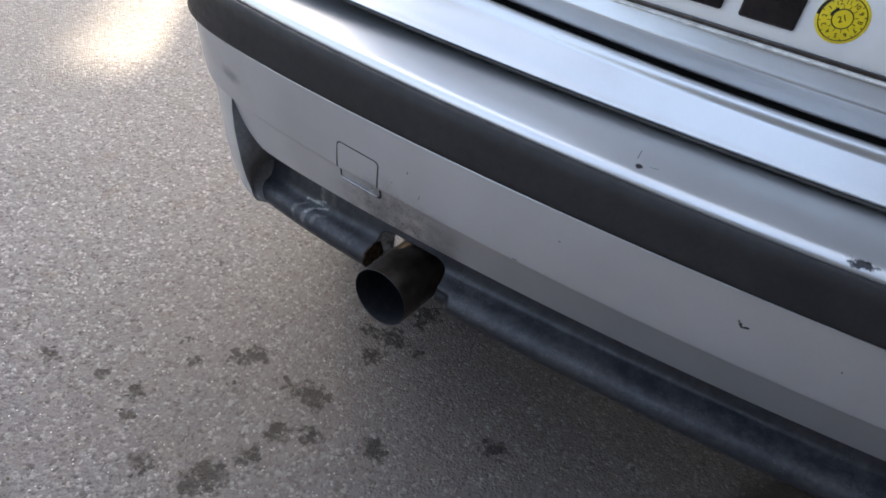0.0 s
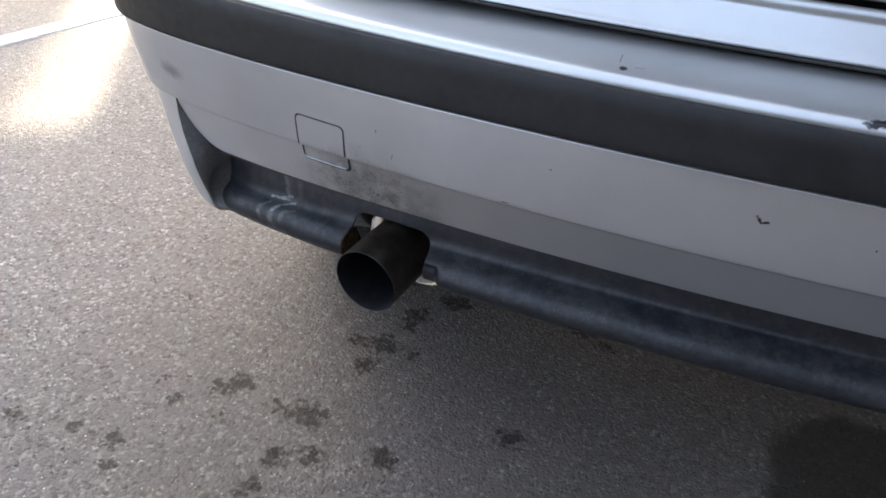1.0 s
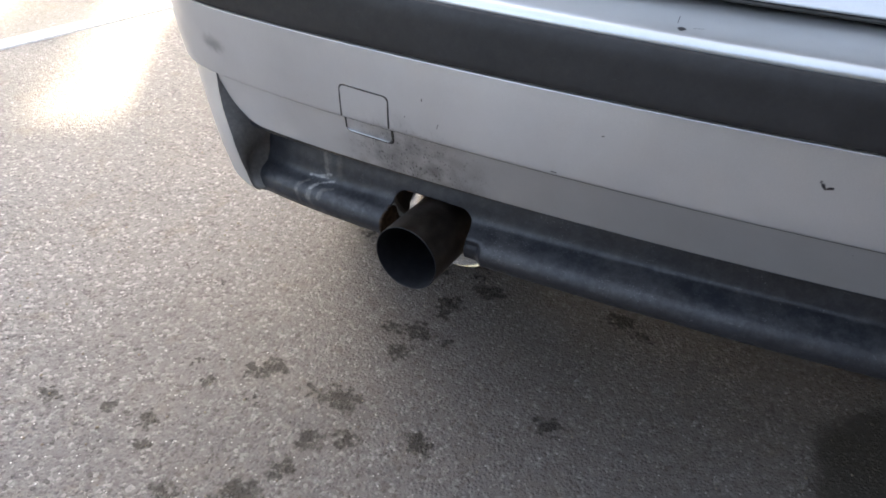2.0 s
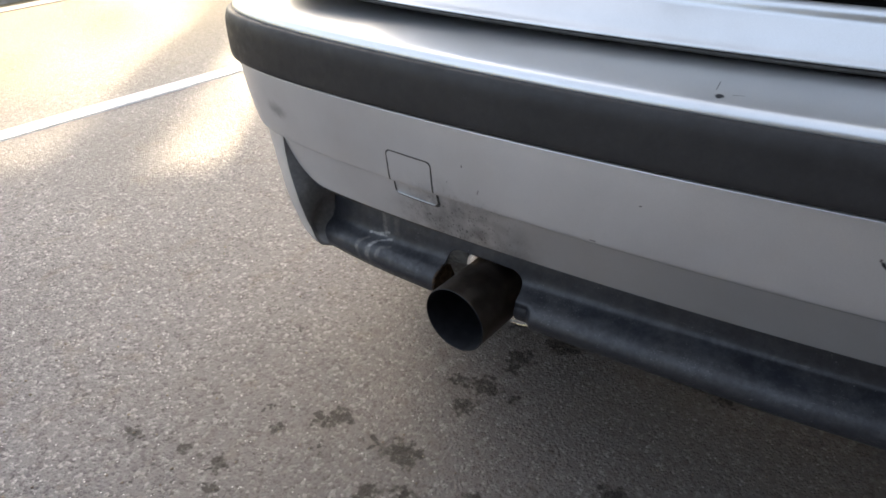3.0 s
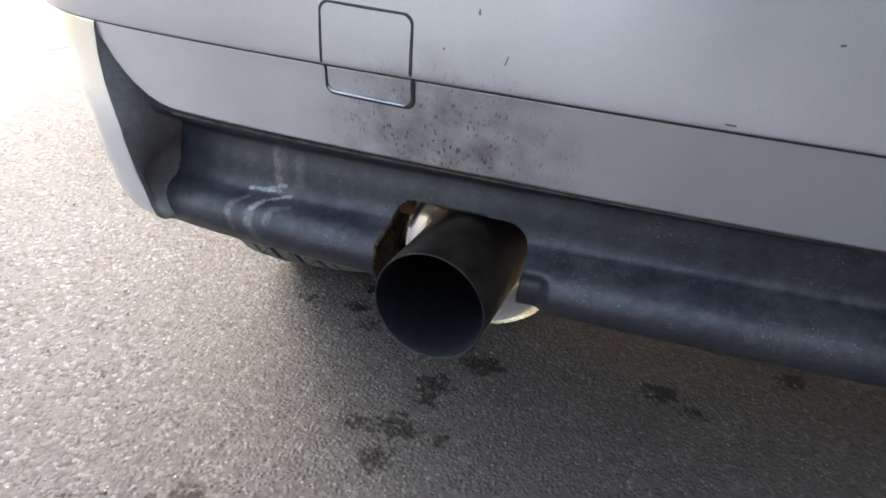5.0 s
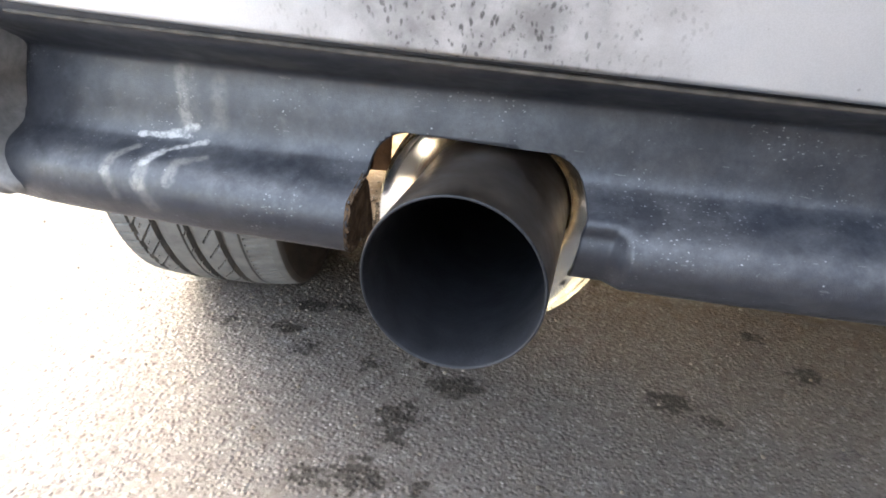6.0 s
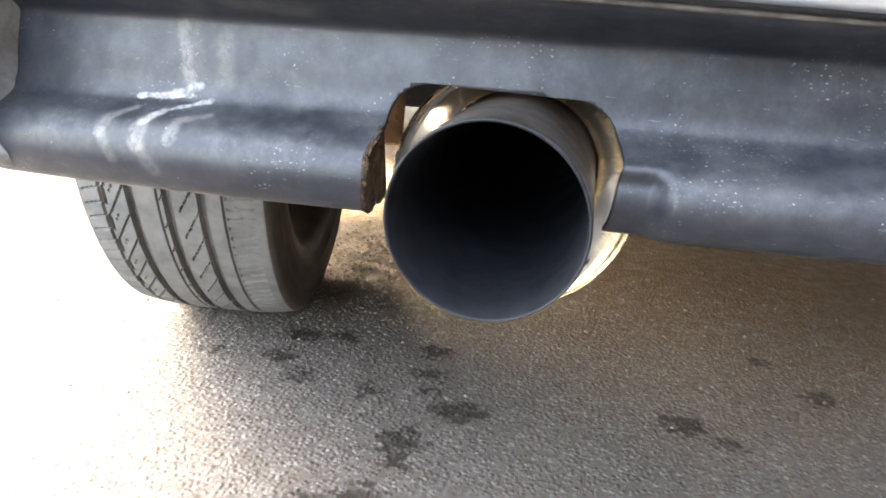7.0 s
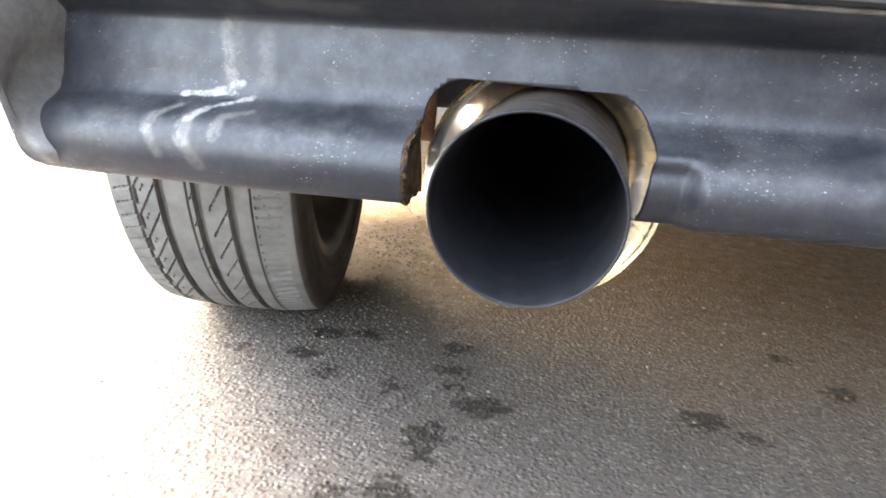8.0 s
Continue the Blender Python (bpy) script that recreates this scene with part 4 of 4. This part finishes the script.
def build_shade_tree(foot, tall, reach, leaves, size, label):
    """A leafy tree added out of view to filter the sun: foot on the ground, middle of the crown at height tall."""
    tree = tagged(new("tree"), label, "tree")
    tree.location = foot
    rnd = random.Random(12)
    bm = bmesh.new()
    lathe(bm, [(-0.05, 0.066 * reach), (0.4, 0.048 * reach), (0.4 * tall, 0.038 * reach), (tall, 0.022 * reach), (tall + 0.6 * reach, 0.002)], Vector(), Vector((0, 0, 1)), 12)
    for k in range(14):
        a, up = rnd.uniform(0, 2 * math.pi), rnd.uniform(-0.4, 0.35) * reach
        root = Vector((0, 0, tall + up - 0.2 * reach))
        lathe(bm, [(0, 0.013 * reach), (0.3 * reach, 0.008 * reach), (0.55 * reach, 0.002)], root, Vector((math.cos(a), math.sin(a), 0.5)).normalized(), 6)
    bmesh.ops.recalc_face_normals(bm, faces=bm.faces)
    part("trunk", bm, TIMBER, tree)
    bm = bmesh.new()
    made = 0
    while made < leaves:
        p = Vector((rnd.uniform(-1, 1), rnd.uniform(-1, 1), rnd.uniform(-1, 1)))
        if p.x ** 4 + p.y ** 4 + p.z ** 4 > 1 or noise.noise(p * 2.3) < -0.35:
            continue
        c = Vector((p.x * reach, p.y * reach, tall + p.z * reach * 0.85))
        m = Euler((rnd.uniform(0, 6), rnd.uniform(0, 6), rnd.uniform(0, 6))).to_matrix()
        s = size * rnd.uniform(0.75, 1.3)
        vs = [bm.verts.new(c + m @ Vector(q) * s) for q in ((-1, 0, 0), (-0.3, -0.5, 0.1), (1, 0, 0), (-0.3, 0.5, 0.1))]
        bm.faces.new(vs)
        made += 1
    part("crown", bm, LEAF, tree, "", False)


def build_sky_blockers():
    """Two plain walls added out of view, behind the walk and to its right, to block skylight and darken reflections."""
    for name, x0, x1, y0, y1, high in (("blocker_south", -0.5, 2.6, -2.9, -2.6, 1.7), ("blocker_east", 2.6, 2.9, -8.3, 4.0, 6.2)):
        bm = bmesh.new()
        box(bm, x0, x1, y0, y1, -0.05, high, 0.01, 1)
        tagged(link(name, bm, GREY_WALL, None, "", False), "plain dark grey wall, added out of view to block skylight", "wall", kind="structure")


def build_sun_mask():
    """A tall plain wall added out of view ahead of the car; its two narrow passages shape the low sun's patches."""
    a = sun_line(-1.090, 0.765, 8.0)
    bm = bmesh.new()
    head = 8.3 * math.tan(SUN_UP) + 0.06
    for x0, x1, z0 in ((0.0, 0.80, -0.05), (1.12, 14.0, -0.05), (0.80, 1.12, head + 0.045), (-1.4, 0.0, head)):
        box(bm, x0, x1, 0.0, 0.3, z0, 6.4)
    ob = tagged(link("sun_mask_wall", bm, TIMBER, None, "", False), "plain dark wall with narrow passages, added out of view to mask the sun", "wall", kind="structure")
    ob.matrix_world = Matrix.Translation(a) @ Matrix.Rotation(math.atan2(ACROSS.y, ACROSS.x), 4, "Z")


def sun_line(x, y, far):
    """The place that lies far metres towards the sun from a spot on the ground."""
    return Vector((x, y, 0)) + SUN_FROM * far


# ---- exhaust ----
PIPE_WAY = Vector((0.20, 1.0, 0.0)).normalized()


def lathe(bm, keys, origin, axis, n=96, flip=False):
    """Turns (along, radius) keys round an axis."""
    q = axis.to_track_quat("Z", "Y")
    rows = []
    for a, r in keys:
        rows.append([origin + q @ Vector((r * math.cos(2 * math.pi * k / n), r * math.sin(2 * math.pi * k / n), a)) for k in range(n)])
    grid(bm, rows, closed=True, flip=flip)


def build_exhaust(parent):
    ex = new("exhaust")
    ex.parent = parent
    mouth = Vector((0, -0.0095, 0.3008))
    r = 0.0402
    bm = bmesh.new()
    lathe(bm, [(0.0008, r - 0.0001), (0.002, r), (0.03, r), (0.06, r), (0.105, r * 0.995), (0.130, r * 1.01), (0.150, r * 1.03)], mouth, PIPE_WAY)
    bmesh.ops.recalc_face_normals(bm, faces=bm.faces)
    tip = part("tail_pipe", bm, PIPE, ex, "sooty brownish steel tail pipe")
    bm = bmesh.new()
    lathe(bm, [(0.0008, r - 0.0001), (0.0, r - 0.0006), (0.0004, r - 0.0012), (0.0015, r - 0.0016), (0.01, r - 0.0018), (0.10, r - 0.002), (0.22, r - 0.002), (0.40, r - 0.003), (0.405, 0.001)], mouth, PIPE_WAY)
    bmesh.ops.recalc_face_normals(bm, faces=bm.faces)
    bmesh.ops.reverse_faces(bm, faces=bm.faces)
    part("pipe_bore", bm, PIPE_INSIDE, tip, "matt black sooted bore")
    centre = Vector((0.023, 0.116, 0.283))
    axis = Vector((0.10, 1.0, 0.0)).normalized()
    bm = bmesh.new()
    hub = mouth + PIPE_WAY * 0.098
    rows = []
    for f, push in ((0.0, -0.003), (0.06, 0.001), (0.12, 0.003), (0.3, 0.0035), (0.5, 0.003), (0.7, 0.002), (0.85, 0.0005), (0.95, -0.002), (1.0, -0.003)):
        line = []
        for k in range(96):
            a = 2 * math.pi * k / 96
            ray = Vector((math.cos(a), 0, math.sin(a)))
            line.append((hub + ray * 0.0415).lerp(centre + ray * 0.0670, f) + Vector((0, push, 0)))
        rows.append(line)
    grid(bm, rows, closed=True)
    bmesh.ops.recalc_face_normals(bm, faces=bm.faces)
    part("silencer_end", bm, STEEL, ex, "polished steel silencer end plate")
    bm = bmesh.new()
    lathe(bm, [(0.002, 0.0664), (-0.002, 0.0668), (-0.003, 0.0676), (0.002, 0.0690), (0.008, 0.0695), (0.012, 0.0680), (0.05, 0.0680), (0.30, 0.0680), (0.34, 0.0600), (0.36, 0.03), (0.362, 0.001)], centre, axis)
    bmesh.ops.recalc_face_normals(bm, faces=bm.faces)
    part("silencer_can", bm, GOLD, ex, "gold-tinted rolled silencer can")
    bm = bmesh.new()
    box(bm, -0.054, -0.041, 0.128, 0.132, 0.300, 0.385, 0.0015, 1)
    box(bm, -0.054, -0.050, 0.128, 0.160, 0.300, 0.385, 0.001, 1)
    part("hanger_bracket", bm, RUST, ex, "rusty brown hanger bracket")
    bm = bmesh.new()
    lathe(bm, [(0.34, 0.026), (0.9, 0.026), (2.2, 0.026), (2.21, 0.001)], centre, Vector((0.0, 1.0, 0.0)), 32)
    bmesh.ops.recalc_face_normals(bm, faces=bm.faces)
    part("front_pipe", bm, PIPE, ex, "dull brown front pipe")
    return ex


# ---- wheels ----
WHEEL_R, WHEEL_Y, WHEEL_X, TREAD = 0.300, 0.585, -0.248, 0.160
GROOVES = ((-0.0335, 0.0034), (-0.0012, 0.0034), (0.0284, 0.0034), (-0.0105, 0.0008), (0.0455, 0.0008), (-0.0600, 0.0006))
PITCH = 2 * math.pi * WHEEL_R / 60


def tread_cut(x, arc):
    """How deep the tread is cut at x across and arc along the tyre."""
    for g, w in GROOVES:
        if abs(x - g) < w:
            return 0.007 if w > 0.002 else 0.003
    if x < -0.0615:
        ph = (arc + 0.35 * (x + 0.062)) / (PITCH * 0.5) % 1.0
        return 0.002 if ph < 0.14 and x > -0.077 else 0.0
    if x < -0.0365:
        ph = (arc + 1.9 * (x + 0.0575)) / PITCH % 1.0
        if ph < 0.075 and x > -0.0578:
            return 0.0035
        if abs(x + 0.0568) < 0.0009 and arc / PITCH % 1.0 < 0.55:
            return 0.0035
        return 0.002 if 0.45 < ph < 0.50 and -0.052 < x < -0.047 else 0.0
    if -0.010 < x < -0.0045 or 0.004 < x < 0.026:
        ph = (arc + 1.9 * x + (0.3 * PITCH if x < 0 else 0.0)) / PITCH % 1.0
        return 0.003 if ph < 0.06 and (x < 0 or x > 0.008) else 0.0
    if 0.048 < x < 0.071:
        return 0.0022 if (arc + 0.1 * x) / (PITCH * 0.36) % 1.0 < 0.30 else 0.0
    return 0.0


def tyre_mesh():
    """Tyre with grooves round it and slits across its ribs; its axle along x, the car's inner side towards +x."""
    half = TREAD / 2
    prof = [(-0.078, 0.226), (-0.087, 0.244), (-0.089, 0.260), (-0.087, 0.279), (-0.084, 0.289), (-half, 0.2945)]
    prof += [(x, WHEEL_R - 0.0055 * (abs(x) / half) ** 3) for x in np.linspace(-half, half, 141)[1:-1]]
    prof += [(half, 0.2945), (0.084, 0.289), (0.0865, 0.281), (0.0885, 0.274), (0.0875, 0.268), (0.089, 0.258), (0.087, 0.244), (0.078, 0.226)]
    n, m = 1200, len(prof)
    low = -(WHEEL_R - 0.005)
    verts, faces = [], []
    for k in range(n):
        a = 2 * math.pi * k / n
        for x, r in prof:
            if abs(x) < half - 1e-6:
                r -= tread_cut(x, a * WHEEL_R)
            # the tyre sags where it stands
            verts.append((x, r * math.cos(a), max(low, r * math.sin(a))))
        b, c = k * m, (k + 1) % n * m
        faces += [(b + j, b + j + 1, c + j + 1, c + j) for j in range(m - 1)]
    me = bpy.data.meshes.new("tyre")
    me.from_pydata(verts, [], faces)
    me.materials.append(TYRE)
    me.flip_normals()
    return me


def build_wheels(parent):
    me = tyre_mesh()
    for i, (x, y, turn) in enumerate(((WHEEL_X, WHEEL_Y, 0), (2 * MID - WHEEL_X, WHEEL_Y, math.pi), (WHEEL_X, WHEEL_Y + 2.45, 0), (2 * MID - WHEEL_X, WHEEL_Y + 2.45, math.pi))):
        wheel = new("wheel")
        wheel.parent = parent
        wheel.matrix_world = Matrix.Translation((x, y + SKEW * (x - MID), WHEEL_R - 0.005)) @ Matrix.Rotation(turn, 4, "Z")
        if i == 0:
            t = tagged(new("tyre", me), "dusty grey tyre with worn tread")
            t.parent = wheel
            b2 = bmesh.new()
            lathe(b2, [(-0.079, 0.230), (-0.083, 0.224), (-0.07, 0.214), (-0.03, 0.200), (0.05, 0.202), (0.070, 0.214), (0.081, 0.222), (0.080, 0.231)], Vector(), Vector((1, 0, 0)), 64)
            lathe(b2, [(-0.055, 0.185), (-0.06, 0.13), (-0.045, 0.11), (-0.04, 0.06), (-0.05, 0.03), (-0.05, 0.001)], Vector(), Vector((1, 0, 0)), 64)
            lathe(b2, [(0.055, 0.001), (0.055, 0.06), (0.05, 0.13), (0.045, 0.135), (-0.03, 0.136)], Vector(), Vector((1, 0, 0)), 64)
            bmesh.ops.recalc_face_normals(b2, faces=b2.faces)
            rim = part("rim", b2, RIM, wheel, "rusty brown inner side of the wheel rim")
        else:
            for o in (t, rim):
                c = new(o.name.split(".")[0], o.data)
                c.parent = wheel
                tagged(c, o["label"])


# ---- the rest of the body, which stands over all this ----
def build_shell(parent):
    def y_at(x):
        return SKEW * (x - MID)

    # lower body from the bumper's ends forward, with the floor pan
    side = HALF - 0.004
    sec = [(side - 0.06, 0.235), (side - 0.02, 0.27), (side, 0.33), (side + 0.006, 0.55), (side - 0.015, 0.72), (side - 0.06, 0.86), (side - 0.10, 0.90)]
    ys = [0.285, 0.29, 1.0, 1.8, 2.6, 3.4, 3.75]
    bm = bmesh.new()
    for sgn in (1, -1):
        rows = []
        for y in ys:
            k = 1.0 - 0.10 * smoothstep(3.1, 3.8, y)
            rows.append([Vector((MID + sgn * w * k, y + y_at(MID + sgn * w), z)) for w, z in sec])

        # fine strips so that the wheel arches can be left open
        fine = []
        for i in range(len(rows) - 1):
            m = max(1, int((ys[i + 1] - ys[i]) / 0.03))
            for k in range(m):
                fine.append([a.lerp(b, k / m) for a, b in zip(rows[i], rows[i + 1])])
        fine.append(rows[-1])
        rich = []
        for line in fine:
            out = []
            for a, b in zip(line, line[1:]):
                out += [a.lerp(b, k / 6) for k in range(6)]
            rich.append(out + [line[-1]])

        def open_arch(i, j):
            p = (rich[i][j] + rich[i + 1][j + 1]) / 2
            return all(math.hypot(p.y - wy, p.z - 0.295) > 0.335 for wy in (WHEEL_Y, WHEEL_Y + 2.45))
        grid(bm, rich, keep=open_arch)
    top = [[Vector((MID + s * (side - 0.10), y, 0.90)) for s in (-1, -0.5, 0, 0.5, 1)] for y in (2.75, 3.2, 3.75)]
    grid(bm, top)
    nose = [[Vector((MID + s * (side - 0.10), 3.75 + d, z)) for s in (-1, -0.5, 0, 0.5, 1)] for d, z in ((0.0, 0.90), (0.12, 0.78), (0.16, 0.5), (0.12, 0.25))]
    grid(bm, nose)
    clean(bm)
    bmesh.ops.recalc_face_normals(bm, faces=bm.faces)
    part("body_side", bm, PAINT, parent, "silver painted body")
    bm = bmesh.new()
    keys = [(0.42, 0.90), (0.50, 1.0), (0.95, 1.34), (1.25, 1.42), (2.0, 1.43), (2.35, 1.36), (2.95, 0.95), (3.0, 0.90)]
    rows = [[Vector((MID + s * w, y, z)) for s, w in ((-1, 0.66), (-0.98, 0.60), (0, 0.55), (0.98, 0.60), (1, 0.66))] for y, z in keys]
    for (y, z), line in zip(keys, rows):
        line[0].z = line[-1].z = 0.90
        line[0].x, line[-1].x = MID - 0.68, MID + 0.68
        line[1].z = line[-2].z = z - 0.03
    grid(bm, rows)
    bmesh.ops.recalc_face_normals(bm, faces=bm.faces)
    part("cabin", bm, GLASS_DARK, parent, "dark tinted cabin glass")
    bm = bmesh.new()
    box(bm, MID - 0.66, MID + 0.66, 1.05, 2.25, 1.415, 1.445, 0.012)
    part("roof", bm, PAINT, parent, "silver roof")
    bm = bmesh.new()
    box(bm, MID - 0.52, MID + 0.52, 0.16, 3.8, 0.40, 0.43, 0.01, 1)
    part("floor_pan", bm, UNDER, parent, "dark underbody", False)
    bm = bmesh.new()
    box(bm, MID - 0.55, MID + 0.55, 0.98, 2.55, 0.235, 0.28, 0.012, 1)
    part("sill_tray", bm, UNDER, parent, "dark underbody tray", False)
    bm = bmesh.new()
    box(bm, MID - 0.55, MID + 0.55, WHEEL_Y - 0.04, WHEEL_Y + 0.04, 0.26, 0.33, 0.02)
    part("rear_axle", bm, UNDER, parent, "dark rear axle beam")
    # inner wall behind the bumper
    bm = bmesh.new()
    box(bm, MID - 0.60, MID + 0.60, 0.175, 0.185, 0.40, 0.60, 0.002, 1)
    part("rear_panel", bm, UNDER, parent, "dark rear panel behind the bumper", False)


# ---- number plate ----
def text_mesh(name, words, size, m, material, parent):
    cu = bpy.data.curves.new(name, "FONT")
    cu.body, cu.size, cu.align_x, cu.align_y, cu.extrude = words, size, "CENTER", "CENTER", 0.00015
    tmp = bpy.data.objects.new(name, cu)
    scene.collection.objects.link(tmp)
    me = bpy.data.meshes.new_from_object(tmp.evaluated_get(bpy.context.evaluated_depsgraph_get()))
    bpy.data.objects.remove(tmp)
    me.materials.clear()
    me.materials.append(material)
    ob = new(name, me)
    ob.parent = parent
    ob.matrix_local = m
    return ob


def build_plate():
    plate = tagged(new("number_plate"), "white number plate with dark raised bars and a yellow disc", "number plate")
    PY, GROW = 0.056, 1.08
    plate.matrix_world = Matrix.Translation((MID + 0.008, PY, 0.7625)) @ Matrix.Rotation(math.atan(SKEW), 4, "Z") @ Matrix.Rotation(radians(90 - 2), 4, "X") @ Matrix.Scale(GROW, 4)
    bm = bmesh.new()
    box(bm, -0.26, 0.26, -0.055, 0.055, -0.002, 0.001, 0.0008, 1)
    part("plate_sheet", bm, PLATE_WHITE, plate)
    bm = bmesh.new()
    for x0, x1, y0, y1 in ((-0.256, 0.256, -0.0525, -0.0485), (-0.256, 0.256, 0.0485, 0.0525), (-0.256, -0.252, -0.0485, 0.0485), (0.252, 0.256, -0.0485, 0.0485)):
        box(bm, x0, x1, y0, y1, 0.0012, 0.0022, 0.0004, 1)
    part("plate_border", bm, PLATE_BLACK, plate, "thin black raised border")
    bm = bmesh.new()
    for x0, x1, y0, y1 in ((-0.2600, 0.2600, -0.0562, -0.0535), (-0.2600, 0.2600, 0.0535, 0.0562), (-0.2600, -0.2575, -0.0535, 0.0535), (0.2575, 0.2600, -0.0535, 0.0535)):
        box(bm, x0, x1, y0, y1, -0.004, 0.003, 0.001, 1)
    part("plate_rim", bm, PLATE_RIM, plate, "worn pale plate holder rim")
    for x in (-0.190, -0.135, -0.012, 0.042, 0.105, 0.155, 0.205):
        bm = bmesh.new()
        box(bm, x - 0.021, x + 0.021, -0.0375, 0.0375, 0.001, 0.0046, 0.0022, 3)
        part("raised_bar", bm, PLATE_GLOSS, plate, "glossy black raised bar")
    sticker = new("disc_sticker")
    sticker.parent = plate
    sticker.matrix_local = Matrix.Translation((-0.0870, -0.0195, 0.0012)) @ Matrix.Rotation(radians(34), 4, "Z")
    tagged(sticker, "round yellow inspection sticker with black figures")
    R = 0.0180
    bm = bmesh.new()
    lathe(bm, [(0.0, R), (0.0004, R), (0.0006, R - 0.0004), (0.0006, 0.00001)], Vector(), Vector((0, 0, 1)), 64)
    bmesh.ops.recalc_face_normals(bm, faces=bm.faces)
    part("disc", bm, YELLOW, sticker)
    for r0, r1 in ((R * 0.86, R * 0.895), (R * 0.37, R * 0.41)):
        bm = bmesh.new()
        lathe(bm, [(0.0007, r0), (0.0009, r0), (0.0009, r1), (0.0007, r1)], Vector(), Vector((0, 0, 1)), 64)
        bmesh.ops.recalc_face_normals(bm, faces=bm.faces)
        part("ring", bm, INK, sticker)
    bm = bmesh.new()
    for k in range(12):
        a = radians(30 * k + 15)
        made = box(bm, R * 0.42, R * 0.56, -0.00020, 0.00016, 0.0007, 0.0009)
        made += box(bm, R * 0.78, R * 0.86, -0.00025, 0.00025, 0.0007, 0.0009)
        bmesh.ops.rotate(bm, verts=made, cent=(0, 0, 0), matrix=Matrix.Rotation(a, 3, "Z"))
    part("ticks", bm, INK, sticker)
    bm = bmesh.new()
    for a0, a1, r0, r1 in ((92, 150, 0.895, 0.995), (95, 145, 0.41, 0.50)):
        rows = [[Vector((r * R * math.cos(radians(a)), r * R * math.sin(radians(a)), 0.0009)) for r in (r0, r1)] for a in np.linspace(a0, a1, 16)]
        grid(bm, rows)
    part("mark", bm, INK, sticker)
    for k in range(12):
        a = radians(90 - 30 * k)
        text_mesh("figure", str((k + 12 - 1) % 12 + 1) if k else "12", R * 0.26, Matrix.Translation((R * 0.66 * math.cos(a + math.pi * 2 * 2 * k / 12), R * 0.66 * math.sin(a + math.pi * 2 * 2 * k / 12), 0.0009))
                  @ Matrix.Rotation(a + math.pi * 4 * k / 12 - math.pi / 2, 4, "Z"), INK, sticker)
    text_mesh("year", "21", R * 0.36, Matrix.Translation((0, 0, 0.0009)), INK, sticker)


build_ground()
build_line()
build_far_side()
build_grit()
ACROSS = Vector((SUN_FROM.y, -SUN_FROM.x, 0))
# two unseen trees, added only for the shade they cast
build_shade_tree(sun_line(-1.275, 0.70, 14.0) - ACROSS * 0.16, 11.6, 4.5, 6000, 0.13, "tall unseen tree with a clean trunk and high crown, added to trim the sun streak")
build_shade_tree(sun_line(-1.36, 0.82, 22.0) - ACROSS * 4.5, 22.0 * math.tan(SUN_UP), 4.5, 4600, 0.13, "broad leafy unseen tree ahead of the parked car, added to dapple the sun")
build_sun_mask()
build_sky_blockers()
car = tagged(new("car"), "parked silver car with a black lower bumper insert", "car")
build_bumper(car)
build_insert(car)
tail_lid(car)
build_exhaust(car)
build_wheels(car)
build_shell(car)
build_plate()
